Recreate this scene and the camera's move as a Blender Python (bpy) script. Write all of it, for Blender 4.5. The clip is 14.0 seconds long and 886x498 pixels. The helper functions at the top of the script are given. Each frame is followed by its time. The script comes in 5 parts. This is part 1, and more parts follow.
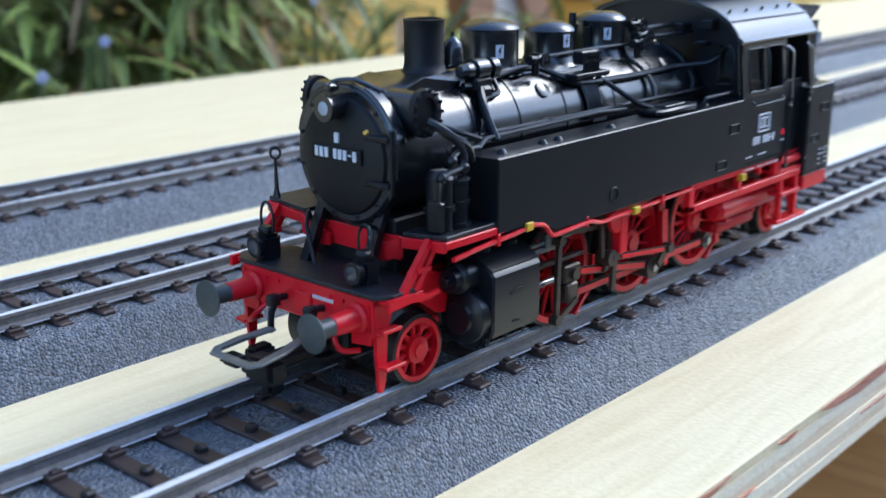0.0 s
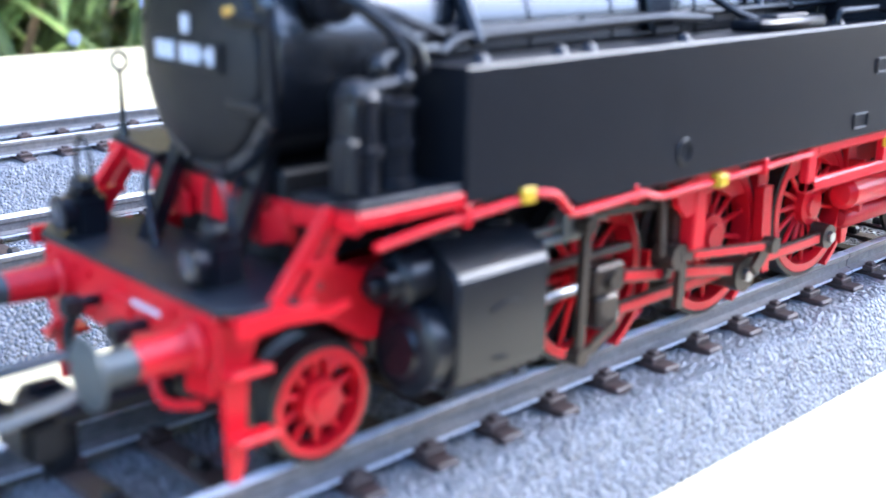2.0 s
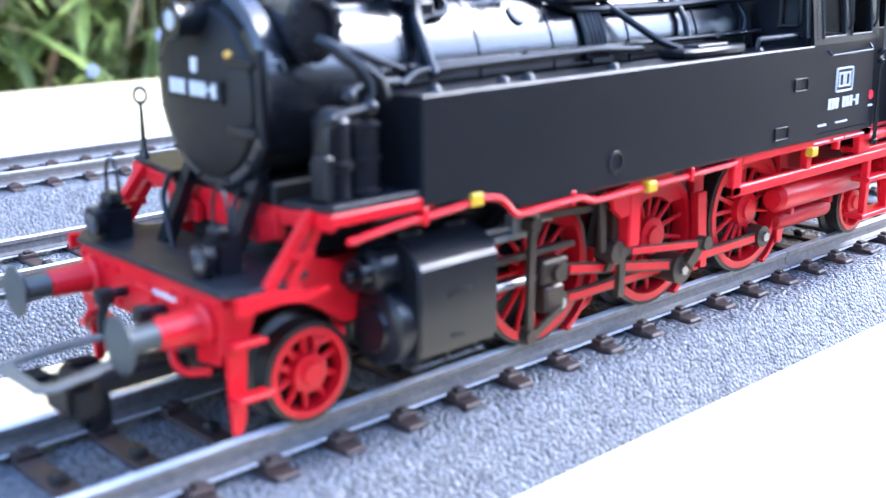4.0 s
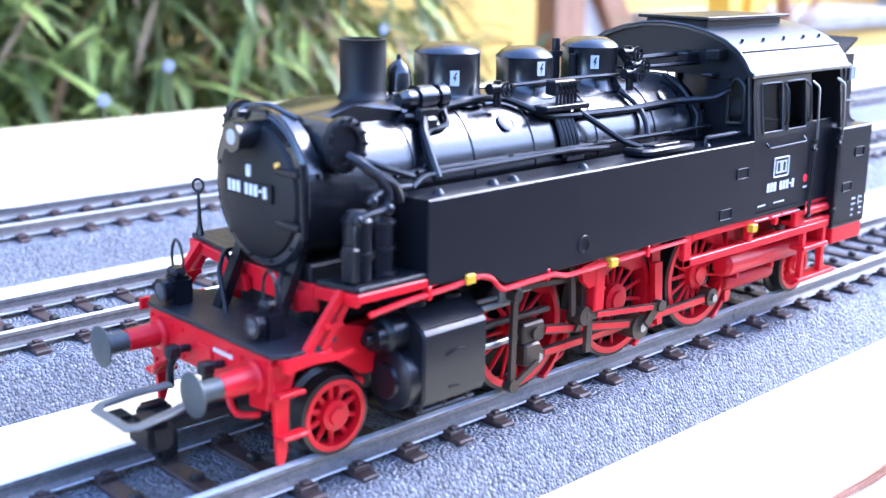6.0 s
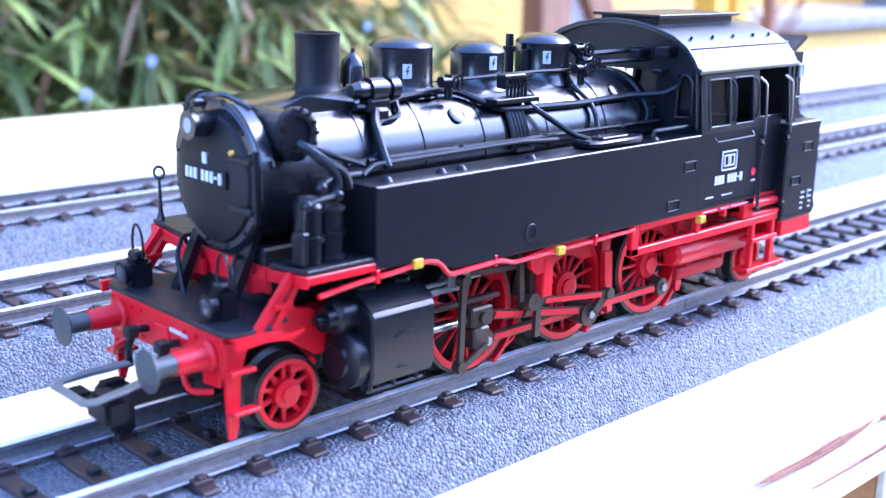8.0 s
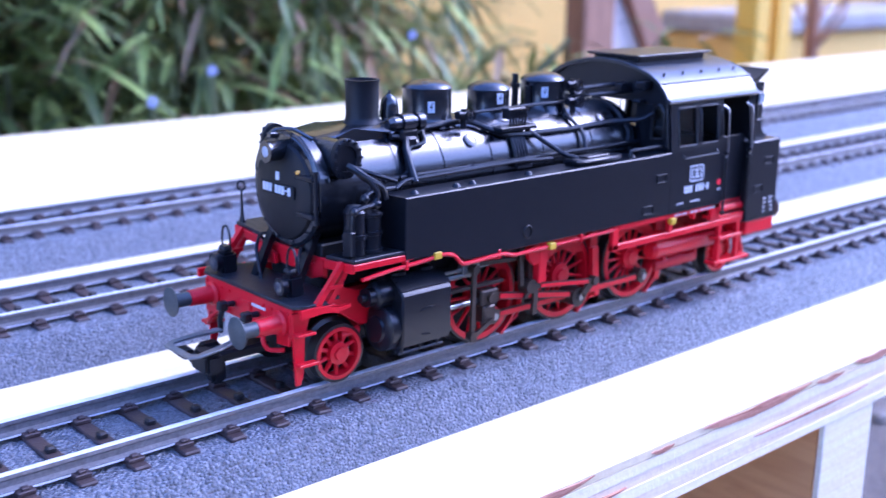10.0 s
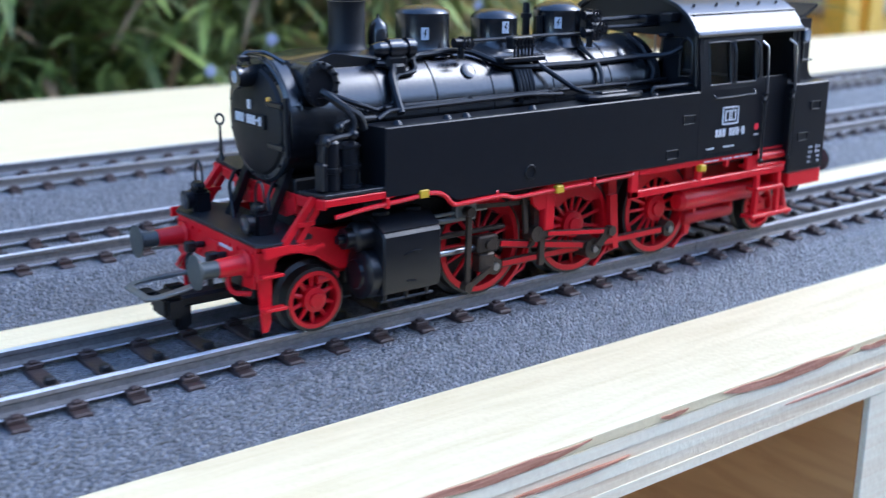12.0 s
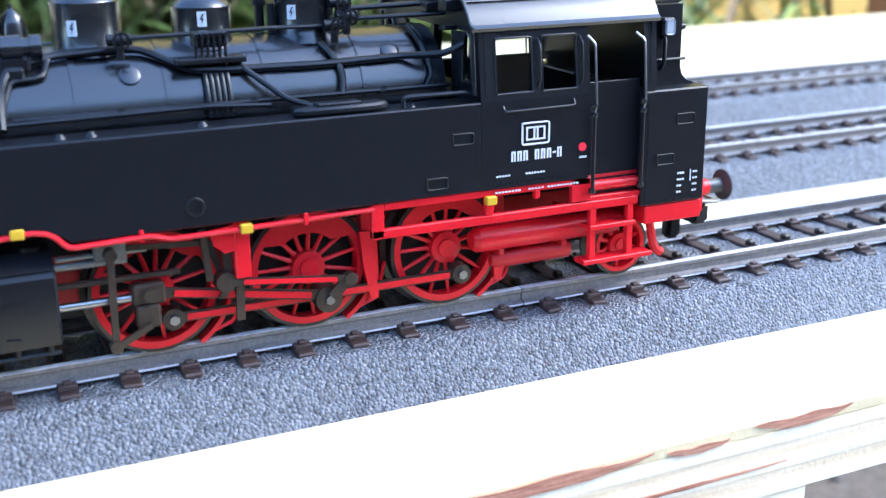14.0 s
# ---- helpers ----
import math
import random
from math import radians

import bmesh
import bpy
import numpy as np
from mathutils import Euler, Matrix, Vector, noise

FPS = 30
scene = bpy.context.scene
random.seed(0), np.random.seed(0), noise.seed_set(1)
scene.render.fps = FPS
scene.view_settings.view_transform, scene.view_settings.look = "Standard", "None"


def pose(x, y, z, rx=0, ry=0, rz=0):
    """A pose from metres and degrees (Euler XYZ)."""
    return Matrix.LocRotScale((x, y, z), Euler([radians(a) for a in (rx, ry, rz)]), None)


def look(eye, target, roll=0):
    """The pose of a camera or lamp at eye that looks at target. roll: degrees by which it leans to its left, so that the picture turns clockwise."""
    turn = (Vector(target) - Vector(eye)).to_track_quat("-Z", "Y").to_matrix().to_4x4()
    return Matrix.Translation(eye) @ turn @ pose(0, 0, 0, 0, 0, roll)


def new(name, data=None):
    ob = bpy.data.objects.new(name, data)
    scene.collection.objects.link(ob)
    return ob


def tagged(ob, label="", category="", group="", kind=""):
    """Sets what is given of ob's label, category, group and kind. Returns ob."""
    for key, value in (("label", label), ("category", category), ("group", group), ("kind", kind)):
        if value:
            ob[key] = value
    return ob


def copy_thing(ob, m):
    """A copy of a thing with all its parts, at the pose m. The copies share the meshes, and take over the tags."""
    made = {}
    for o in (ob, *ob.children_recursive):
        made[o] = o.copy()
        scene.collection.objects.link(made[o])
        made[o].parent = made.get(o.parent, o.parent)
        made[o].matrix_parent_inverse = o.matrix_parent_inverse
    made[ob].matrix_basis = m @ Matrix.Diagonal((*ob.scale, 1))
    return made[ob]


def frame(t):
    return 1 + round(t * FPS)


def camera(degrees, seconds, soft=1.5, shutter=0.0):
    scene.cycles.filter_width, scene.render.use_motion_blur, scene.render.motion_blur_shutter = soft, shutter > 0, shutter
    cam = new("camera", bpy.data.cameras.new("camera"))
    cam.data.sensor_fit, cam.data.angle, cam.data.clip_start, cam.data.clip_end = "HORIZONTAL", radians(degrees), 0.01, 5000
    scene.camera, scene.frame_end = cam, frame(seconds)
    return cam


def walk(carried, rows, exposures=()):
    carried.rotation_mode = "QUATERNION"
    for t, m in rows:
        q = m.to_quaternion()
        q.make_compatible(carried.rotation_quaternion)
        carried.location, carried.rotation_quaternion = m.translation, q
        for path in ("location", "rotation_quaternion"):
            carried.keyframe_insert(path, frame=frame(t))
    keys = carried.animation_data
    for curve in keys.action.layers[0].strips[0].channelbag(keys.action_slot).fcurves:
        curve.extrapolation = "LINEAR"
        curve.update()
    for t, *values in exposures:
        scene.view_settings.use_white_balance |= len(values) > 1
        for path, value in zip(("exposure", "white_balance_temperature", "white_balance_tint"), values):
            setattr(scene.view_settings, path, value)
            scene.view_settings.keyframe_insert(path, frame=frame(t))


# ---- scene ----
cam = camera(42.7, 14.0, soft=1.3, shutter=0.5)
cam.data.dof.use_dof = True
cam.data.dof.focus_distance = 0.165
cam.data.dof.aperture_fstop = 31.0
PATH = [
    (0, (-0.083, -0.107, 0.07), (1.353, 1.17, -0.484), -0.1),
    (0.5, (-0.059, -0.093, 0.061), (1.301, 1.267, -0.489), -1.3),
    (1, (-0.038, -0.08, 0.058), (1.27, 1.325, -0.501), -0.3),
    (1.5, (-0.03, -0.08, 0.054), (1.275, 1.329, -0.506), -0.1),
    (2, (-0.028, -0.074, 0.051), (1.301, 1.31, -0.514), 0.9),
    (2.5, (-0.034, -0.082, 0.053), (1.262, 1.333, -0.51), 0.0),
    (3, (-0.031, -0.085, 0.053), (1.28, 1.318, -0.506), 0.1),
    (3.2, (-0.032, -0.085, 0.053), (1.277, 1.329, -0.484), -0.6),
    (5.3, (-0.047, -0.103, 0.061), (1.281, 1.302, -0.452), 0.5),
    (5.5, (-0.049, -0.103, 0.063), (1.278, 1.293, -0.475), 0.8),
    (6, (-0.055, -0.108, 0.067), (1.277, 1.298, -0.432), 0.7),
    (6.5, (-0.057, -0.11, 0.066), (1.282, 1.284, -0.451), 1.1),
    (7, (-0.057, -0.114, 0.067), (1.282, 1.283, -0.442), 0.6),
    (7.5, (-0.055, -0.113, 0.068), (1.28, 1.283, -0.451), 1.2),
    (7.7, (-0.055, -0.114, 0.067), (1.291, 1.275, -0.442), 1.3),
    (9.8, (-0.077, -0.143, 0.073), (1.237, 1.283, -0.417), 0.1),
    (10, (-0.081, -0.15, 0.078), (1.201, 1.298, -0.431), 0.7),
    (10.5, (-0.089, -0.147, 0.075), (1.216, 1.294, -0.394), -0.2),
    (11, (-0.093, -0.152, 0.075), (1.192, 1.299, -0.42), 1.0),
    (11.5, (-0.078, -0.16, 0.073), (1.176, 1.312, -0.436), -0.1),
    (12, (-0.06, -0.148, 0.067), (1.103, 1.389, -0.468), 0.3),
    (12.5, (-0.025, -0.151, 0.072), (1.018, 1.459, -0.49), 0.2),
    (13, (-0.002, -0.149, 0.074), (0.946, 1.514, -0.505), -0.2),
    (13.5, (0.019, -0.15, 0.07), (0.879, 1.557, -0.521), -0.5),
    (14, (0.028, -0.152, 0.068), (0.819, 1.583, -0.536), -0.6),
]
EXPOSURES = [  # seconds, stops, kelvin, tint
    (0.0, -0.32, 5420, 7), (0.6, 0.2, 5420, 8), (1.2, 0.8, 5440, 10), (2.0, 1.1, 5450, 12), (3.2, 1.12, 5430, 13),
    (5.5, 1.22, 5400, 17), (6.3, 1.08, 5000, 22), (7.7, 1.05, 4830, 26), (9.8, 0.38, 4620, 37), (11.0, 0.14, 4660, 42), (12.0, -0.12, 5200, 11),
    (13.0, 0.47, 5320, 8), (14.0, 0.73, 5420, 9),
]
walk(cam, [(t, look(eye, target, roll)) for t, eye, target, roll in PATH], [(t, stops + 2.0, kelvin, tint) for t, stops, kelvin, tint in EXPOSURES])

# ---- world and sun ----
world = bpy.data.worlds.new("sky")
scene.world = world
world.use_nodes = True
wn = world.node_tree.nodes
sky = wn.new("ShaderNodeTexSky")
sky.sky_type, sky.sun_disc = "NISHITA", False
sky.sun_elevation, sky.sun_rotation = radians(42), radians(109)
world.node_tree.links.new(sky.outputs[0], wn["Background"].inputs[0])
wn["Background"].inputs[1].default_value = 0.15
sun_data = bpy.data.lights.new("sun", "SUN")
sun_data.energy, sun_data.angle, sun_data.color = 0.55, radians(25), (1.0, 0.93, 0.82)
sun = new("sun", sun_data)
sun.matrix_world = look((2.0, -0.7, 1.9), (0, 0, 0))


# ---- materials ----
def material(name, color, rough=0.5, metal=0.0, var=0.15, scale=400.0, fine=2500.0, bump=0.0, bump_scale=1500.0, rand=0.0, spec=0.5, coat=0.0):
    """A surface with colour variation at two scales and fine relief; scales are per metre."""
    m = bpy.data.materials.new(name)
    m.use_nodes = True
    nt = m.node_tree
    n, l = nt.nodes, nt.links
    b = n["Principled BSDF"]
    b.inputs["Metallic"].default_value = metal
    b.inputs["Specular IOR Level"].default_value = spec
    b.inputs["Coat Weight"].default_value = coat
    co = n.new("ShaderNodeTexCoord")
    n1, n2 = n.new("ShaderNodeTexNoise"), n.new("ShaderNodeTexNoise")
    n1.inputs["Scale"].default_value, n2.inputs["Scale"].default_value = scale, fine
    n1.inputs["Detail"].default_value = 4
    l.new(co.outputs["Object"], n1.inputs["Vector"])
    l.new(co.outputs["Object"], n2.inputs["Vector"])
    add = n.new("ShaderNodeMath")
    add.operation = "ADD"
    l.new(n1.outputs["Fac"], add.inputs[0])
    l.new(n2.outputs["Fac"], add.inputs[1])
    ramp = n.new("ShaderNodeMapRange")
    ramp.inputs["From Min"].default_value, ramp.inputs["From Max"].default_value = 0.6, 1.4
    ramp.inputs["To Min"].default_value, ramp.inputs["To Max"].default_value = 1 - var, 1 + var
    l.new(add.outputs[0], ramp.inputs["Value"])
    mul = n.new("ShaderNodeVectorMath")
    mul.operation = "SCALE"
    mul.inputs[0].default_value = color
    last = ramp.outputs[0]
    if rand:
        info = n.new("ShaderNodeObjectInfo")
        r2 = n.new("ShaderNodeMapRange")
        r2.inputs["To Min"].default_value, r2.inputs["To Max"].default_value = 1 - rand, 1 + rand
        l.new(info.outputs["Random"], r2.inputs["Value"])
        pr = n.new("ShaderNodeMath")
        pr.operation = "MULTIPLY"
        l.new(last, pr.inputs[0])
        l.new(r2.outputs[0], pr.inputs[1])
        last = pr.outputs[0]
    l.new(last, mul.inputs["Scale"])
    l.new(mul.outputs[0], b.inputs["Base Color"])
    rr = n.new("ShaderNodeMapRange")
    rr.inputs["To Min"].default_value, rr.inputs["To Max"].default_value = rough * 0.8, min(1, rough * 1.2)
    l.new(n1.outputs["Fac"], rr.inputs["Value"])
    l.new(rr.outputs[0], b.inputs["Roughness"])
    if bump:
        n3 = n.new("ShaderNodeTexNoise")
        n3.inputs["Scale"].default_value = bump_scale
        n3.inputs["Detail"].default_value = 3
        l.new(co.outputs["Object"], n3.inputs["Vector"])
        bp = n.new("ShaderNodeBump")
        bp.inputs["Strength"].default_value, bp.inputs["Distance"].default_value = bump, 0.6 / bump_scale
        l.new(n3.outputs["Fac"], bp.inputs["Height"])
        l.new(bp.outputs[0], b.inputs["Normal"])
    return m


def wood(name, color, dark, along=(1, 14, 14), scale=60.0, rough=0.6):
    """Wood grain drawn out along one axis, with fine fibres."""
    m = material(name, color, rough, bump=0.25, bump_scale=900)
    n, l = m.node_tree.nodes, m.node_tree.links
    b = n["Principled BSDF"]
    co = n.new("ShaderNodeTexCoord")
    mp = n.new("ShaderNodeMapping")
    mp.inputs["Scale"].default_value = along
    l.new(co.outputs["Object"], mp.inputs["Vector"])
    g = n.new("ShaderNodeTexNoise")
    g.inputs["Scale"].default_value, g.inputs["Detail"].default_value, g.inputs["Distortion"].default_value = scale, 6, 0.8
    l.new(mp.outputs[0], g.inputs["Vector"])
    cr = n.new("ShaderNodeValToRGB")
    cr.color_ramp.elements[0].position, cr.color_ramp.elements[0].color = 0.30, (*dark, 1)
    cr.color_ramp.elements[1].position, cr.color_ramp.elements[1].color = 0.62, (*color, 1)
    l.new(g.outputs["Fac"], cr.inputs[0])
    l.new(cr.outputs[0], b.inputs["Base Color"])
    return m


BLACK = material("black_satin_paint", (0.006, 0.0066, 0.009), 0.33, var=0.2, bump=0.04, bump_scale=3000, spec=0.36)
GLOSS = material("black_boiler_paint", (0.006, 0.007, 0.009), 0.25, var=0.2, scale=120, bump=0.02, bump_scale=1200, spec=0.85, coat=0.1)
ROOF = material("black_roof_paint", (0.008, 0.009, 0.012), 0.30, var=0.2, bump=0.04, bump_scale=2500, spec=0.9)
MATT = material("black_matt_paint", (0.006, 0.006, 0.007), 0.5, var=0.25, bump=0.1, bump_scale=4000, spec=0.3)
TREAD = material("black_tread_plate", (0.010, 0.011, 0.014), 0.42, var=0.25, bump=0.6, bump_scale=2200)
RED = material("red_paint", (0.58, 0.006, 0.014), 0.36, var=0.10, scale=250, bump=0.04, bump_scale=2500, spec=0.35)
REDD = material("red_plastic", (0.44, 0.005, 0.011), 0.5, var=0.15, scale=250)
YELLOW = material("yellow_paint", (0.55, 0.34, 0.01), 0.5, var=0.06)
WHITE = material("white_lettering", (0.62, 0.62, 0.64), 0.6, var=0.05)
SIGNRED = material("red_mark", (0.75, 0.02, 0.04), 0.5, var=0.05)
ROD = material("gunmetal_rods", (0.048, 0.034, 0.024), 0.38, metal=0.35, var=0.3, scale=900)
STEEL = material("bright_steel", (0.36, 0.36, 0.37), 0.30, metal=1.0, var=0.12)
TYRE = material("blackened_tyre", (0.05, 0.047, 0.042), 0.4, metal=0.7, var=0.2)
COUPLER = material("blackened_coupler", (0.19, 0.19, 0.18), 0.40, metal=0.5, var=0.2)
BUFFER = material("dark_buffer_metal", (0.075, 0.082, 0.080), 0.45, metal=0.4, var=0.25)
# One rail metal, two tones: highlights painted on head and foot, shade on sides.
RAIL = material("lit_nickel_rail", (0.72, 0.72, 0.74), 0.38, metal=0.3, var=0.18, scale=700, bump=0.05, bump_scale=2500)
RAILSIDE = material("shaded_rail_side", (0.22, 0.205, 0.195), 0.40, metal=0.5, var=0.3, scale=900)
SLEEPER = material("brown_plastic_sleeper", (0.044, 0.025, 0.020), 0.55, var=0.3, scale=900, bump=0.3, bump_scale=3000, rand=0.18)
STUD = material("dark_contact_stud", (0.03, 0.026, 0.024), 0.45, metal=0.5, var=0.2)
PLY = wood("plywood_face", (0.82, 0.67, 0.39), (0.74, 0.59, 0.32), along=(1, 9, 9), scale=45)
PLYEDGE = wood("plywood_edge", (0.93, 0.82, 0.58), (0.86, 0.70, 0.46), along=(1, 22, 22), scale=40)
PLYCORE = wood("plywood_core", (0.88, 0.72, 0.48), (0.76, 0.57, 0.34), along=(1, 22, 22), scale=50)
SPLINTER = wood("torn_brown_veneer", (0.58, 0.28, 0.17), (0.30, 0.11, 0.055), along=(1, 16, 16), scale=120, rough=0.8)
# Rib plywood tinted orange to carry the warm bounced light under the board.
RIBWOOD = wood("bounce_tinted_rib_wood", (0.72, 0.37, 0.13), (0.60, 0.28, 0.09), along=(10, 1, 10), scale=30)
BROWN = wood("brown_board", (0.40, 0.20, 0.10), (0.25, 0.11, 0.05), along=(12, 12, 1), scale=14)
WALLY = material("yellow_render", (0.78, 0.50, 0.12), 0.85, var=0.12, scale=6, fine=120, bump=0.4, bump_scale=160)
WALLS = material("dark_blocker_render", (0.16, 0.13, 0.10), 0.9, var=0.15, scale=6, fine=120, bump=0.4, bump_scale=160)
WALLP = material("pale_render", (0.72, 0.62, 0.50), 0.85, var=0.12, scale=6, fine=120, bump=0.4, bump_scale=160)
POSTY = material("yellow_painted_wood", (0.80, 0.48, 0.05), 0.55, var=0.12, scale=12, fine=200)
LEAF = material("bamboo_leaf", (0.125, 0.155, 0.036), 0.5, var=0.5, scale=14, fine=60)
LEAFY = material("young_bamboo_leaf", (0.30, 0.36, 0.08), 0.5, var=0.4, scale=14, fine=60)
LEAFD = material("dry_bamboo_leaf", (0.33, 0.21, 0.10), 0.7, var=0.35, scale=14, fine=60)
CULM = material("bamboo_culm", (0.13, 0.14, 0.05), 0.45, var=0.3, scale=20)
SOIL = material("garden_soil", (0.13, 0.11, 0.09), 0.95, var=0.45, scale=9, fine=70, bump=0.9, bump_scale=60)
PEBBLE = material("grey_pebble", (0.30, 0.27, 0.23), 0.8, var=0.3, scale=30, fine=200, rand=0.35)
SACK = material("grey_blue_sack", (0.34, 0.38, 0.46), 0.7, var=0.2, scale=12, fine=90, bump=0.5, bump_scale=60)
FLOWER = material("pale_blue_flower", (0.34, 0.37, 0.52), 0.7, var=0.15)
LENS = material("lamp_lens", (0.35, 0.37, 0.40), 0.12, var=0.05, coat=0.6)
DARKLENS = material("dark_lamp_lens", (0.06, 0.06, 0.065), 0.15, var=0.1)
AMBER = material("amber_lens", (0.8, 0.42, 0.06), 0.25, var=0.05)

# Ballast: moulded plastic grains, mixed greys.
BALLAST = material("grey_ballast", (0.09, 0.095, 0.105), 0.36, var=0.2)
_n, _l = BALLAST.node_tree.nodes, BALLAST.node_tree.links
_co = _n.new("ShaderNodeTexCoord")
_v = _n.new("ShaderNodeTexVoronoi")
_v.inputs["Scale"].default_value = 2000
_l.new(_co.outputs["Object"], _v.inputs["Vector"])
_b = _n.new("ShaderNodeBump")
_b.invert = True
_b.inputs["Strength"].default_value, _b.inputs["Distance"].default_value = 1.0, 0.0006
_l.new(_v.outputs["Distance"], _b.inputs["Height"])
_l.new(_b.outputs[0], _n["Principled BSDF"].inputs["Normal"])
_cr = _n.new("ShaderNodeValToRGB")
_cr.color_ramp.elements[0].color, _cr.color_ramp.elements[1].color = (0.060, 0.062, 0.069, 1), (0.235, 0.24, 0.255, 1)
_l.new(_v.outputs["Color"], _cr.inputs[0])
_l.new(_cr.outputs[0], _n["Principled BSDF"].inputs["Base Color"])

PANE = bpy.data.materials.new("clear_pane")
PANE.use_nodes = True
_p = PANE.node_tree.nodes["Principled BSDF"]
_p.inputs["Base Color"].default_value, _p.inputs["Roughness"].default_value = (0.9, 0.92, 0.92, 1), 0.03
_p.inputs["Transmission Weight"].default_value, _p.inputs["IOR"].default_value = 1.0, 1.4

# ---- mesh helpers: all lengths in millimetres ----
MM = 0.001
RT = 10.3  # rail top over the board


def part(name, bm, mat, parent=None, label="", at=(0, 0, 0), smooth=35):
    """Links a bmesh, drawn in millimetres, as one mesh object."""
    for v in bm.verts:
        v.co *= MM
    me = bpy.data.meshes.new(name)
    bmesh.ops.recalc_face_normals(bm, faces=bm.faces)
    bm.to_mesh(me)
    bm.free()
    me.materials.append(mat)
    if smooth:
        me.polygons.foreach_set("use_smooth", [True] * len(me.polygons))
        me.set_sharp_from_angle(angle=radians(smooth))
    ob = new(name, me)
    ob.parent = parent
    ob.location = Vector(at) * MM
    if label:
        ob["label"] = label
    return ob


def thing(name, label, category, at=(0, 0, 0), group="", kind=""):
    ob = new(name)
    ob.empty_display_size = 0.005
    ob.location = Vector(at) * MM
    return tagged(ob, label, category, group, kind)


def box(bm, x0, x1, y0, y1, z0, z1, bevel=0.0, seg=1):
    vs = bmesh.ops.create_cube(bm, size=1.0)["verts"]
    for v in vs:
        v.co = Vector((x0 + (v.co.x + 0.5) * (x1 - x0), y0 + (v.co.y + 0.5) * (y1 - y0), z0 + (v.co.z + 0.5) * (z1 - z0)))
    if bevel:
        es = list({e for v in vs for e in v.link_edges})
        bmesh.ops.bevel(bm, geom=es, offset=bevel, segments=seg, affect="EDGES")
    return bm


def cyl(bm, a, b, r0, r1=None, seg=20):
    """A capped cylinder or cone from a to b."""
    a, b = Vector(a), Vector(b)
    r1 = r0 if r1 is None else r1
    q = (b - a).to_track_quat("Z", "Y").to_matrix().to_4x4()
    bmesh.ops.create_cone(bm, cap_ends=True, segments=seg, radius1=r0, radius2=r1, depth=(b - a).length, matrix=Matrix.Translation((a + b) / 2) @ q)
    return bm


def tube(bm, pts, r, seg=8):
    """A bent pipe through the points, with rounded corners."""
    pts = [Vector(p) for p in pts]
    path = [pts[0]]
    for i in range(1, len(pts) - 1):
        a, p, c = pts[i - 1], pts[i], pts[i + 1]
        d = min((a - p).length, (c - p).length, r * 5) * 0.45
        u, w = p + (a - p).normalized() * d, p + (c - p).normalized() * d
        path += [u, (u + w + 2 * p) / 4, w]
    path.append(pts[-1])
    rings = []
    for i, p in enumerate(path):
        t = (path[min(i + 1, len(path) - 1)] - path[max(i - 1, 0)]).normalized()
        q = t.to_track_quat("Z", "Y")
        rings.append([bm.verts.new(p + q @ Vector((r * math.cos(2 * math.pi * k / seg), r * math.sin(2 * math.pi * k / seg), 0))) for k in range(seg)])
    for i in range(len(rings) - 1):
        # the ring's start may turn between bends: pair nearest
        off = min(range(seg), key=lambda o: (rings[i + 1][o].co - rings[i][0].co - (path[i + 1] - path[i])).length)
        rings[i + 1] = rings[i + 1][off:] + rings[i + 1][:off]
        for k in range(seg):
            bm.faces.new((rings[i][k], rings[i][(k + 1) % seg], rings[i + 1][(k + 1) % seg], rings[i + 1][k]))
    bm.faces.new(rings[0][::-1])
    bm.faces.new(rings[-1])
    return bm


def lathe(bm, prof, centre=(0, 0, 0), axis="z", seg=32, closed=False):
    """Turns (radius, height) pairs round an axis through centre."""
    c = Vector(centre)
    rings = []
    for r, h in prof:
        ring = []
        for k in range(seg):
            a = 2 * math.pi * k / seg
            u, w = max(r, 0.001) * math.cos(a), max(r, 0.001) * math.sin(a)
            ring.append(bm.verts.new(c + Vector({"z": (u, w, h), "x": (h, u, w), "y": (w, h, u)}[axis])))
        rings.append(ring)
    pairs = list(zip(rings, rings[1:] + rings[:1] if closed else rings[1:]))
    for p, q in pairs:
        for k in range(seg):
            bm.faces.new((p[k], p[(k + 1) % seg], q[(k + 1) % seg], q[k]))
    if not closed:
        bm.faces.new(rings[0][::-1])
        bm.faces.new(rings[-1])
    return bm


def prism(bm, poly, lo, hi, axis="y", bevel=0.0):
    """A polygon drawn out along an axis. Its pairs are (x, z) for y, (y, z) for x, (x, y) for z."""
    def at(p, h):
        return {"y": (p[0], h, p[1]), "x": (h, p[0], p[1]), "z": (p[0], p[1], h)}[axis]
    a = [bm.verts.new(at(p, lo)) for p in poly]
    b = [bm.verts.new(at(p, hi)) for p in poly]
    n = len(poly)
    fs = [bm.faces.new(a[::-1]), bm.faces.new(b)]
    fs += [bm.faces.new((a[i], a[(i + 1) % n], b[(i + 1) % n], b[i])) for i in range(n)]
    if bevel:
        bmesh.ops.bevel(bm, geom=list({e for f in fs[:2] for e in f.edges}), offset=bevel, segments=1, affect="EDGES")
    return bm


